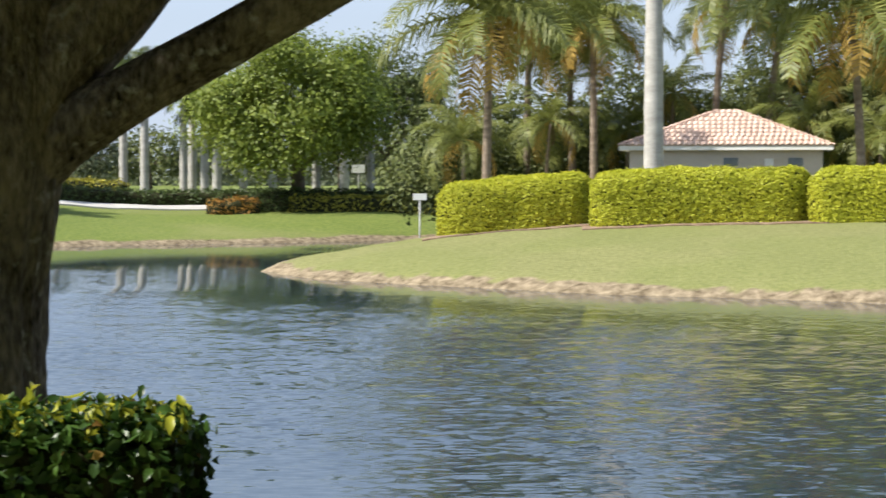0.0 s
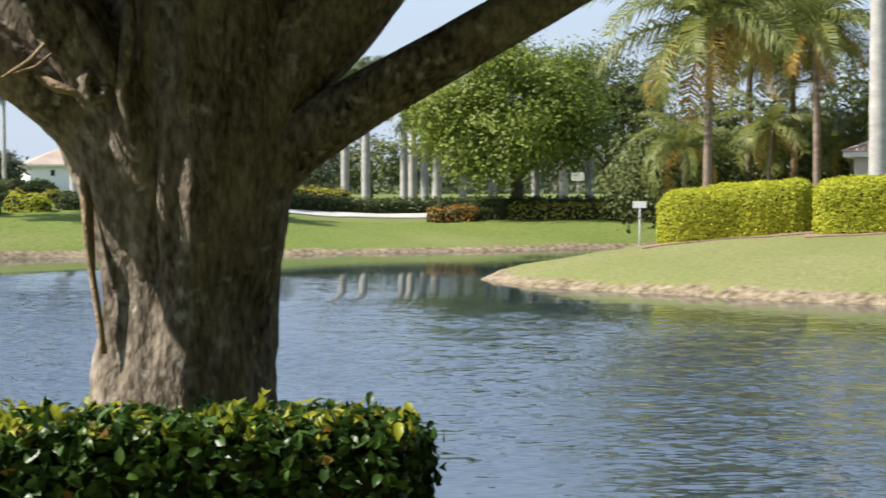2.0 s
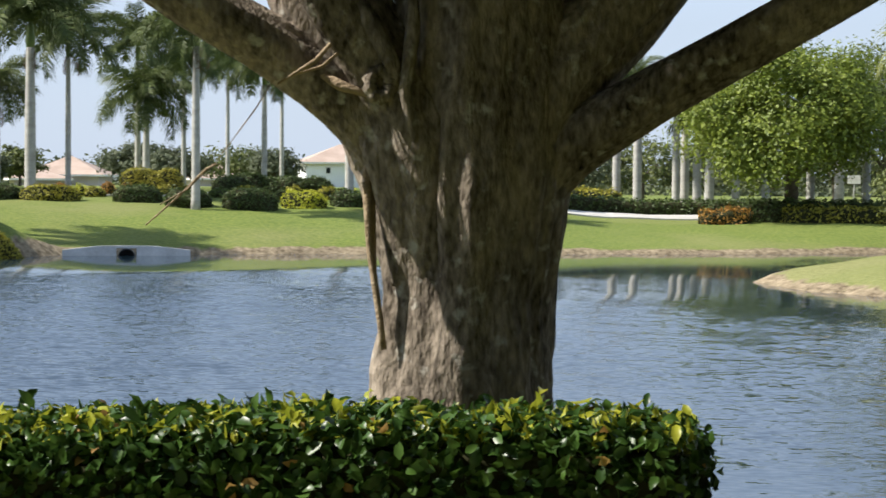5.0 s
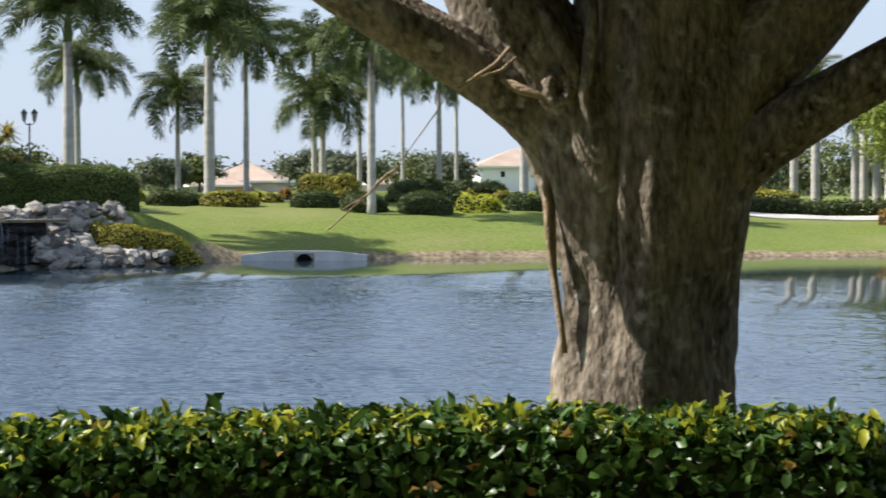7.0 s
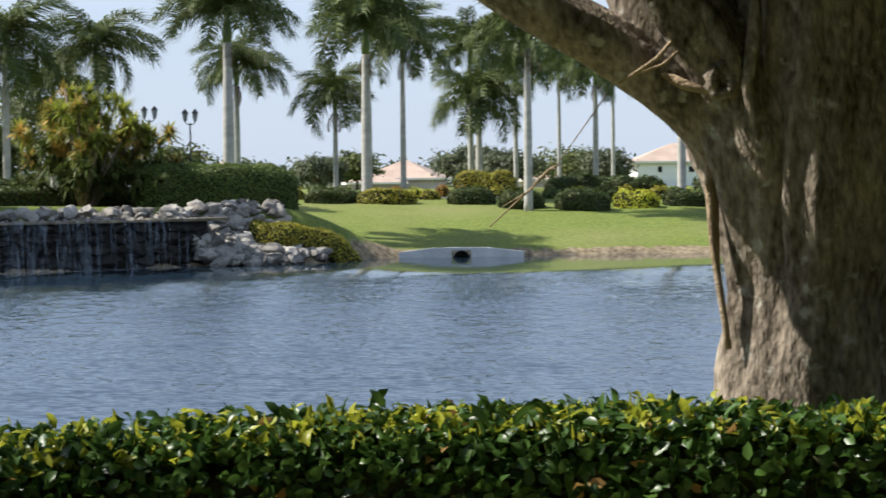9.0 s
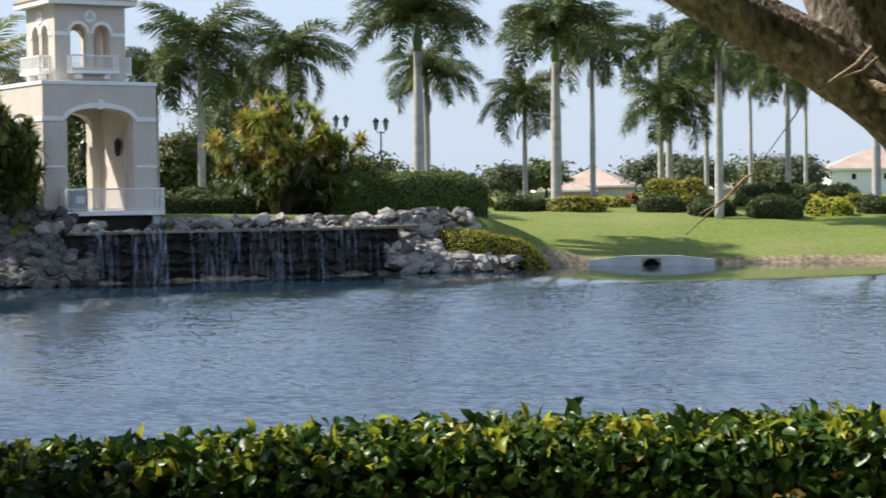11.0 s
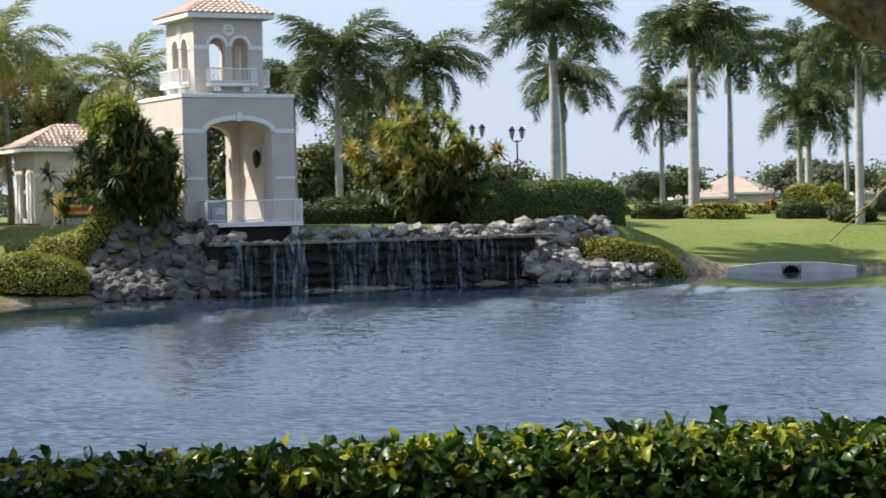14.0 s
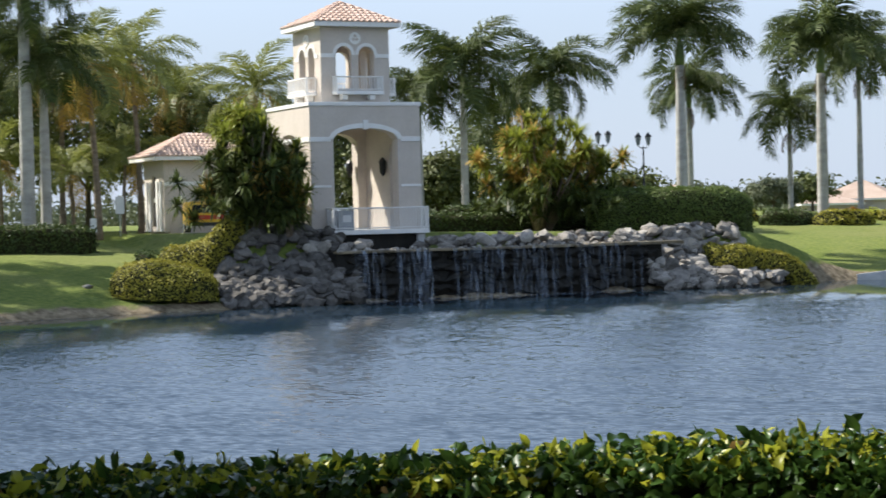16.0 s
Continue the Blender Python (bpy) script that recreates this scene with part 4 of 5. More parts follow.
clipped_hedge("far_hedge", "olive hedge behind the palm trunks", arc(-0.5, 4.4, 138, 140, 5), 2.0, 1.0, LEAF_OLIVE, FRNG, 0.25, 36, "far hedges", round_top=0.35)

# far avenue of palms seen under the limb
RRNG = np.random.default_rng(51)
for b, d, top, r in ((10.9, 165, 9.5, 0.3), (9.15, 160, 12.0, 0.32), (8.55, 158, 12.5, 0.34), (7.45, 160, 11.5, 0.3), (7.2, 165, 11.0, 0.34), (6.85, 160, 9.5, 0.34), (6.5, 158, 9.4, 0.36), (5.75, 160, 10, 0.3),
                     (4.9, 162, 10.5, 0.32), (3.65, 150, 10.5, 0.3), (2.85, 160, 10.5, 0.36), (2.1, 150, 10.5, 0.3), (1.18, 162, 10.2, 0.36), (0.75, 150, 10.5, 0.3), (12.2, 162, 10.5, 0.3), (13.6, 165, 11, 0.3)):
    x, y = toward(b, d)
    palm(x, y, top, RRNG, "royal", r, 0.85, count=12, group="avenue palms")

# palms about the point
x, y = toward(-6.05, 94)
palm(x, y, 18.0, RRNG, "royal", 0.43, 1.1, count=16)
for b, d, cz, lean, old, size, n in ((-1.25, 98, 11.6, (0.2, 0), 9, 1.4, 26), (-4.35, 113, 12.6, (-0.1, 0), 6, 1.1, 22), (-3.75, 118, 11.6, (-0.3, 0), 6, 1.05, 20), (-11.9, 97, 11.9, (-0.6, 0.1), 9, 1.45, 26), (-7.7, 113, 13.8, (0.8, 0), 5, 1.1, 18),
                                     (-9.2, 116, 13.2, (1.0, 0), 5, 1.05, 18), (-13.6, 104, 12.0, (0.2, 0), 5, 1.15, 20), (-2.4, 119, 13.8, (0.2, 0), 4, 1.15, 20)):
    x, y = toward(b, d)
    palm(x, y, cz + 0.4, RRNG, "coconut", 0.25, size, lean, n + 2, old - 2, 2, "coconut palm with arching green and yellowed drooping fronds", "coconut palms")

# ---- far lawn, houses and palms across the lake ----
for b, d, top, r, size, n, dead in ((29.86, 118, 13.3, 0.42, 1.12, 18, 2), (29.62, 150, 12.3, 0.3, 1.05, 15, 3), (26.8, 150, 10.0, 0.24, 0.95, 15, 3), (25.9, 140, 14.2, 0.46, 1.25, 19, 2), (24.85, 150, 14.0, 0.26, 1.05, 15, 2),
                                    (22.66, 165, 10.2, 0.36, 1.15, 19, 0), (22.9, 170, 15.0, 0.3, 1.1, 16, 0), (21.25, 128, 13.4, 0.33, 1.05, 18, 3), (21.6, 175, 13.5, 0.25, 1.0, 15, 2), (20.35, 190, 14.3, 0.24, 0.9, 13, 2),
                                    (19.3, 170, 13.0, 0.3, 1.0, 15, 2), (18.8, 195, 14.6, 0.24, 0.9, 12, 0), (16.85, 135, 13.0, 0.36, 1.05, 17, 0), (15.4, 150, 13.5, 0.3, 1.0, 15, 0),
                                    (36.1, 126, 12.4, 0.3, 1.08, 14, 0), (33.55, 132, 12.2, 0.3, 1.08, 14, 0), (37.4, 128, 11.0, 0.3, 1.0, 12, 0), (34.8, 142, 10.6, 0.3, 0.95, 11, 0)):
    x, y = toward(b, d)
    palm(x, y, top + 0.9, RRNG, "royal", r * 0.78, size * 1.08, count=n + 6, dead=dead, lift=26.0 if r > 0.41 else 0.0)


def house(bearing, dist, w, d, h, rise, wall, turn, label, windows=()):
    x, y = toward(bearing, dist)
    root = thing("house", label, "house", Matrix.Translation((x, y, 3.4)) @ pose(0, 0, 0, 0, 0, bearing + turn), "houses across the lake")
    part("wall", from_bm("wall", box(-w / 2, -d / 2, -0.3, w / 2, d / 2, h, 0.05), wall), root)
    roof_on(root, w, d, rise, 0.7, h + 0.02, 6, "hipped roof of faded terracotta tiles", TILE_FAR, None, False)
    for wx, wz, ww, wh in windows:
        win = part("window", from_bm("window", box(wx - ww / 2, -d / 2 - 0.06, wz, wx + ww / 2, -d / 2 + 0.04, wz + wh, 0.02), TRIM), root, "white framed window")
        part("pane", from_bm("pane", box(wx - ww / 2 + 0.08, -d / 2 - 0.075, wz + 0.08, wx + ww / 2 - 0.08, -d / 2 - 0.05, wz + wh - 0.08, 0.0), GLASS), win)
    return root


house(16.6, 262, 15, 10, 3.4, 2.4, WHITE, 8, "white two-storey house with a terracotta hipped roof", ((-4.6, 1.9, 0.7, 0.9), (-0.5, 1.9, 0.9, 0.9), (3.5, 1.9, 0.9, 0.9)))
house(24.8, 242, 8.5, 8, 1.5, 2.2, STUCCO, -12, "peach house with a pink tiled roof", ((0.0, 0.4, 1.2, 0.9),))
house(25.7, 236, 6, 6, 1.0, 1.1, STUCCO, 6, "peach garage with a low pink tiled roof")
house(20.4, 255, 9, 8, 1.2, 1.9, STUCCO, 10, "peach house with a faded tile roof behind shrubs")
house(30.0, 235, 9, 8, 2.0, 1.6, STUCCO, 0, "peach house with a low tile roof behind the hedge")

for b, d, h, r, m in ((22.9, 185, 4.5, 3.5, LEAF_GREY), (21.9, 180, 3.6, 3.0, LEAF_GREY), (19.0, 200, 4.2, 3.0, LEAF_GREY), (27.3, 190, 3.6, 2.6, LEAF_GREY), (26.2, 200, 4.4, 2.6, LEAF_WOOD), (31.3, 140, 3.9, 2.6, LEAF_WOOD), 
                      (10.2, 185, 6.0, 4.0, LEAF_GREY), (12.0, 190, 6.5, 4.5, LEAF_GREY), (8.4, 190, 6.5, 4.5, LEAF_WOOD), (6.6, 190, 6.5, 4.5, LEAF_GREY), (4.8, 185, 6.0, 4.5, LEAF_WOOD), (3.0, 180, 6.0, 4.5, LEAF_GREY), (1.2, 180, 6.5, 4.5, LEAF_WOOD), (20.3, 215, 4.6, 4.5, LEAF_WOOD), (14.0, 190, 6.0, 4.5, LEAF_GREY)):
    x, y = toward(b, d)
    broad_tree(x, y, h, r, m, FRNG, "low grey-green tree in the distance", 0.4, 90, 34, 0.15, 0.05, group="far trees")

for b0, b1, d, w, h, m, lab in ((27.7, 26.2, 135, 2.5, 1.15, LEAF_DARK, "dark clipped shrub at the top of the lawn"), (26.2, 24.5, 134, 2.5, 1.0, LEAF_OLIVE, "olive shrub at the top of the lawn"), (23.6, 22.2, 133, 2.6, 1.25, LEAF_DARK, "dark rounded shrub at the top of the lawn"),
                                (22.1, 20.8, 130, 2.5, 1.2, LEAF_DARK, "dark shrub at the foot of a palm"), (20.5, 18.9, 129, 2.8, 1.45, LEAF_DARK, "large dark clipped shrub on the lawn"), (18.8, 17.5, 131, 2.4, 1.2, LEAF_GOLD, "golden-green shrub on the lawn"),
                                (17.4, 15.2, 133, 2.4, 1.2, LEAF_DARK, "dark shrub at the top of the lawn"), (20.8, 17.3, 142, 2.6, 1.7, LEAF_DARK, "dark clipped hedge behind the lawn shrubs"), (23.4, 21.6, 146, 2.6, 1.9, LEAF_OLIVE, "olive hedge behind the lawn shrubs"),
                                (15.2, 11.5, 136, 2.4, 1.0, LEAF_DARK, "dark shrub bed at the top of the lawn")):
    clipped_hedge("lawn_shrub", lab, arc(b0, b1, d, d, 3), w, h * 0.85, m, FRNG, 0.16, 120, "lawn shrubs", lump=0.35, round_top=0.68, end=1.7, dome=0.5)

# small mixed shrubs and bedding plants filling the strip along the top of the lawn
BRNG = np.random.default_rng(45)
for k in range(26):
    b = 15.4 + 12.6 * (k + BRNG.uniform(0.1, 0.9)) / 26
    span, h, d = BRNG.uniform(0.35, 0.75), BRNG.uniform(0.55, 1.0), BRNG.uniform(136, 142)
    m, lab = ((LEAF_OLIVE, "low olive shrub in the planted strip"), (LEAF_DARK, "low dark shrub in the planted strip"), (LEAF_GOLD, "low golden shrub in the planted strip"), (LEAF_ORANGE, "low bronze shrub in the planted strip"), (LEAF_HEDGE, "low green shrub in the planted strip"))[int(BRNG.integers(0, 5))]
    clipped_hedge("low_shrub", lab, arc(b, b + span, d, d, 2), BRNG.uniform(1.4, 2.2), h, m, BRNG, 0.16, 100, "strip shrubs", lump=0.4, round_top=0.75, end=1.0, dome=0.5)

# left of the inlet
clipped_hedge("tall_hedge", "tall dark clipped hedge beside the waterfall", arc(32.6, 27.9, 111, 111.5, 5), 3.4, 2.35, LEAF_HEDGE, FRNG, 0.12, 300, "waterfall hedges", lump=0.09, round_top=0.42, dome=0.25, end=1.5)
clipped_hedge("low_hedge", "low rounded hedge with bronze tips beside the rocks", arc(29.3, 26.1, 106.5, 107.5, 5), 3.0, 1.3, LEAF_OLIVE, FRNG, 0.13, 210, "waterfall hedges", lump=0.18, round_top=0.6, dome=0.45, end=1.5)
clipped_hedge("round_shrub", "golden-green shrub tops behind the tall hedge", arc(30.6, 29.6, 118, 118, 3), 2.4, 2.5, LEAF_GOLD, FRNG, 0.17, 90, "waterfall hedges", round_top=0.5)
clipped_hedge("round_shrub", "golden-green shrub behind the tall hedge", arc(29.0, 28.2, 118, 118, 3), 2.4, 2.4, LEAF_GOLD, FRNG, 0.17, 90, "waterfall hedges", round_top=0.5)


def inlet():
    cx, cy = toward(23.2, 111.2)
    root = thing("storm_inlet", "low weathered concrete headwall with a drain pipe at the water", "headwall", Matrix.Translation((cx, cy, 0)) @ pose(0, 0, 0, 0, 0, 23.2))
    for s in (-1, 1):
        bm = bmesh.new()
        prof = [(0.55, -0.3), (0.55, 0.56), (1.6, 0.54), (3.5, 0.32), (3.5, -0.3)]
        fr = [bm.verts.new((s * x, -0.15, z)) for x, z in prof]
        bk = [bm.verts.new((s * x, 0.25, z)) for x, z in prof]
        bm.faces.new(fr)
        bm.faces.new(bk[::-1])
        for i in range(5):
            bm.faces.new((fr[i], bk[i], bk[(i + 1) % 5], fr[(i + 1) % 5]))
        bmesh.ops.recalc_face_normals(bm, faces=bm.faces)
        part("wing_wall", from_bm("wing_wall", bm, CONCRETE), root)
    part("lintel", from_bm("lintel", box(-0.548, -0.15, 0.42, 0.548, 0.25, 0.562, 0.02), CONCRETE), root)
    V, F = tube([(0, -0.2, -0.08), (0, 1.4, -0.08)], [0.48, 0.48], 20, False)
    V2, F2 = tube([(0, -0.2, -0.08), (0, 1.4, -0.08)], [0.42, 0.42], 20, False)
    V, F = joined([(V, F), (V2, F2)])
    F += [(k, (k + 1) % 20, 40 + (k + 1) % 20, 40 + k) for k in range(20)]
    F.append(tuple(60 + k for k in range(20)))
    part("drain_pipe", mesh_of("drain_pipe", V, F, BLACK), root, "dark corrugated drain pipe")


inlet()

# ---- waterfall, rocks and tower: local x to the right along the face, y away from the lake ----
FACE = pose(-60.65, 73.43, 0, 0, 0, 62.1)
LENGTH, CREST = 17.3, 2.48


def rock_mesh(k, mat):
    bm = bmesh.new()
    bmesh.ops.create_icosphere(bm, subdivisions=2, radius=1.0)
    cut = random.Random(k)
    planes = [(Vector((cut.gauss(0, 1), cut.gauss(0, 1), cut.gauss(0, 1))).normalized(), cut.uniform(0.5, 0.8)) for q in range(9)]
    for v in bm.verts:
        # broken faces: the ball is cut back to a few random planes, then roughened
        for n, far in planes:
            over = v.co.dot(n) - far
            if over > 0:
                v.co -= n * over
        p = v.co.copy()
        v.co *= 1.15 + 0.25 * noise.noise(p * 1.5 + Vector((k * 7.3, 0, 0))) + 0.22 * noise.noise(p * 3.6 + Vector((0, k * 3.1, 0)))
        v.co.z *= 0.75
    return from_bm("rock", bm, mat)


ROCKS = [rock_mesh(k, STONE) for k in range(14)]
ROCKS_SHADED = [rock_mesh(k + 40, STONE_SHADED) for k in range(14)]


def waterfall():
    rng = np.random.default_rng(61)
    root = thing("waterfall", "wide dark stone weir wall with thin falling water", "waterfall", FACE)
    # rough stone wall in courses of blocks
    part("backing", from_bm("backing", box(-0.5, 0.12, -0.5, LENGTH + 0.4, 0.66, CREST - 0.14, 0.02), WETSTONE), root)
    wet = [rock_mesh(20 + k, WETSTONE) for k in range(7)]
    for row in range(5):
        for col in range(26):
            at = (LENGTH * (col + rng.uniform(0.1, 0.9)) / 26, rng.uniform(0.05, 0.22), -0.1 + 0.54 * row + rng.uniform(-0.1, 0.1))
            size = (rng.uniform(0.4, 0.75), rng.uniform(0.22, 0.4), rng.uniform(0.32, 0.5))
            part("stone", wet[int(rng.integers(0, 7))], root, "", Matrix.LocRotScale(at, Euler((rng.uniform(-0.2, 0.2), rng.uniform(-0.3, 0.3), rng.uniform(-0.3, 0.3))), size))
    # the lip: uneven slabs laid end to end, stained brown by the water
    x = -0.4
    while x < LENGTH + 0.3:
        w = rng.uniform(0.7, 1.6)
        part("lip_stone", from_bm("lip_stone", box(x, -0.24 + rng.uniform(-0.05, 0.06), CREST - 0.14, x + w - 0.01, 0.72, CREST + rng.uniform(-0.03, 0.03), 0.035), LIPSTONE), root, "wet brown stone slab")
        x += w
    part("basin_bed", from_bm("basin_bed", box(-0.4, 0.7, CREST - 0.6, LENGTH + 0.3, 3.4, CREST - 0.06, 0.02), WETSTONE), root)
    for k in range(90):
        cx = min(LENGTH - 0.1, max(0.3, (1.0, 2.6, 3.9, 6.3, 8.2, 10.2, 12.6, 14.3)[k % 8] + rng.normal(0, 0.45))) if k % 3 else rng.uniform(0.3, LENGTH - 0.2)
        w = rng.uniform(0.05, 0.2) * (2.6 if rng.random() < 0.25 else 1)
        V, F = [], []
        for i in range(9):
            s = i / 8
            out = -0.26 - 0.22 * math.sqrt(s)
            j = 0.03 * math.sin(i * 1.7 + k)
            V += [(cx - w / 2 + j, out, CREST + 0.01 - (CREST + 0.03) * s), (cx, out - 0.03, CREST + 0.01 - (CREST + 0.03) * s), (cx + w / 2 + j, out, CREST + 0.01 - (CREST + 0.03) * s)]
            if i:
                o = i * 3
                F += [(o - 3, o - 2, o + 1, o), (o - 2, o - 1, o + 2, o + 1)]
        part("water_strand", mesh_of("water_strand", V, F, FALLING, True), root)
    V, F = [], []
    for i in range(60):
        cx = LENGTH * (i + 0.5) / 60
        v, f = tube([(cx - 0.16, -0.5, 0.0), (cx + 0.16, -0.52 + 0.05 * math.sin(i * 2.1), 0.02)], [0.035, 0.045 * rng.uniform(0.5, 1)], 6)
        F += [tuple(q + len(V) for q in g) for g in f]
        V += v
    part("foam_line", mesh_of("foam_line", V, F, FALLING, True), root)


waterfall()


def rocks(label, places, pool=ROCKS, group="rock piles"):
    root = thing("rock_pile", label, "rocks", FACE.copy(), group)
    rng = np.random.default_rng(len(places))
    for x, y, z, r in places:
        s = r * np.array([rng.uniform(0.9, 1.3), rng.uniform(0.75, 1.1), rng.uniform(0.75, 1.05)])
        part("rock", pool[int(rng.integers(0, 14))], root, "", Matrix.LocRotScale((x, y, z), Euler((rng.uniform(-0.4, 0.4), rng.uniform(-0.4, 0.4), rng.uniform(0, 6.28))), tuple(s)))


def pile(x0, x1, y_foot, height, rng, n, rmin=0.28, rmax=0.55, depth=3.0, end=None):
    out = []
    for k in range(n):
        s = rng.random()
        x = rng.uniform(x0, x1)
        hh = height(x)
        yy = y_foot(x) + s * depth + rng.uniform(-0.2, 0.2)
        q = FACE @ Vector((x, yy, 0))
        out.append((x, yy, max(s * hh, on_ground(q.x, q.y)) + rng.uniform(0.0, 0.25), rng.uniform(rmin, rmax)))
    return out


KRNG = np.random.default_rng(71)
rocks("tumbled pale grey boulders sloping to the lake beside the waterfall", pile(LENGTH - 0.4, LENGTH + 6.6, lambda x: -1.5, lambda x: 2.75 * max(0.15, 1 - (x - LENGTH) / 9.0), KRNG, 380, 0.24, 0.55, 4.4))
rocks("grey boulders heaped beside the waterfall, coloured dark for their shade", pile(-6.4, 0.5, lambda x: -1.3, lambda x: 3.3 * max(0.15, 1 + x / 9), KRNG, 430, 0.24, 0.5, 4.4), ROCKS_SHADED)
rocks("row of grey boulders along the top of the waterfall", [(x, KRNG.uniform(1.6, 4.0), CREST + KRNG.uniform(0.0, 0.45), KRNG.uniform(0.22, 0.42)) for x in np.linspace(5.0, LENGTH + 0.6, 130)] + [(x, KRNG.uniform(1.5, 2.6), CREST + KRNG.uniform(0, 0.3), KRNG.uniform(0.25, 0.42)) for x in np.linspace(-1.5, 1.5, 12)] + [(x, KRNG.uniform(-0.12, 0.5), CREST + KRNG.uniform(-0.06, 0.03), KRNG.uniform(0.1, 0.2)) for x in np.linspace(-0.3, LENGTH + 0.3, 60)])


def wall_with_openings(w, h, t, openings, steps=14):
    """A wall w by h by t standing on z=0 from x=-w/2, front at y=0, pierced by arched openings (centre, width, sill, spring, rise)."""
    xs = {-w / 2, w / 2}
    for c, ow, sill, spring, rise in openings:
        for k in range(steps + 1):
            xs.add(c - ow / 2 + ow * k / steps)
    xs = sorted(xs)
    V, F = [], []
    def slab(xa, xb, la, lb, ha, hb):
        o = len(V)
        V.extend([(xa, 0, la), (xb, 0, lb), (xb, 0, hb), (xa, 0, ha), (xa, t, la), (xb, t, lb), (xb, t, hb), (xa, t, ha)])
        F.extend([(o, o + 1, o + 2, o + 3), (o + 5, o + 4, o + 7, o + 6), (o, o + 4, o + 5, o + 1), (o + 3, o + 2, o + 6, o + 7), (o, o + 3, o + 7, o + 4), (o + 1, o + 5, o + 6, o + 2)])
    for xa, xb in zip(xs, xs[1:]):
        m = (xa + xb) / 2
        hit = [q for q in openings if abs(m - q[0]) < q[1] / 2]
        if not hit:
            slab(xa, xb, 0, 0, h, h)
            continue
        c, ow, sill, spring, rise = hit[0]
        za, zb = (spring + rise * math.sqrt(max(0, 1 - ((q - c) / (ow / 2)) ** 2)) for q in (xa, xb))
        slab(xa, xb, za, zb, h, h)
        if sill > 0:
            slab(xa, xb, 0, 0, sill, sill)
    # weld the columns into one wall: shared corners, no faces inside
    key, order, welded = {}, [], []
    for v in V:
        k = tuple(round(q, 4) for q in v)
        if k not in key:
            key[k] = len(order)
            order.append(v)
    ids = [key[tuple(round(q, 4) for q in v)] for v in V]
    seen = {}
    for f in F:
        g = tuple(dict.fromkeys(ids[i] for i in f))
        if len(g) > 2:
            seen.setdefault(frozenset(g), []).append(g)
    for copies in seen.values():
        if len(copies) == 1:
            welded.append(copies[0])
    return order, welded


def railing(parent, x0, y0, x1, y1, z, h, gap=0.13):
    """White metal balustrade with top and bottom rails and pickets."""
    rail = part("railing", mesh_of("railing", *tube([(x0, y0, z + h), (x1, y1, z + h)], [0.035, 0.035], 8), TRIM), parent, "white metal railing")
    part("bottom_rail", mesh_of("bottom_rail", *tube([(x0, y0, z + 0.1), (x1, y1, z + 0.1)], [0.025, 0.025], 6), TRIM), rail)
    n = max(2, int(math.hypot(x1 - x0, y1 - y0) / gap))
    pm = mesh_of("picket", *tube([(0, 0, 0), (0, 0, h)], [0.022, 0.022], 5), TRIM)
    post = mesh_of("post", *tube([(0, 0, 0), (0, 0, h + 0.05)], [0.045, 0.045], 6), TRIM)
    for k in range(n + 1):
        s = k / n
        part("post" if k in (0, n) else "picket", post if k in (0, n) else pm, rail, "", Matrix.Translation((x0 + (x1 - x0) * s, y0 + (y1 - y0) * s, z)))


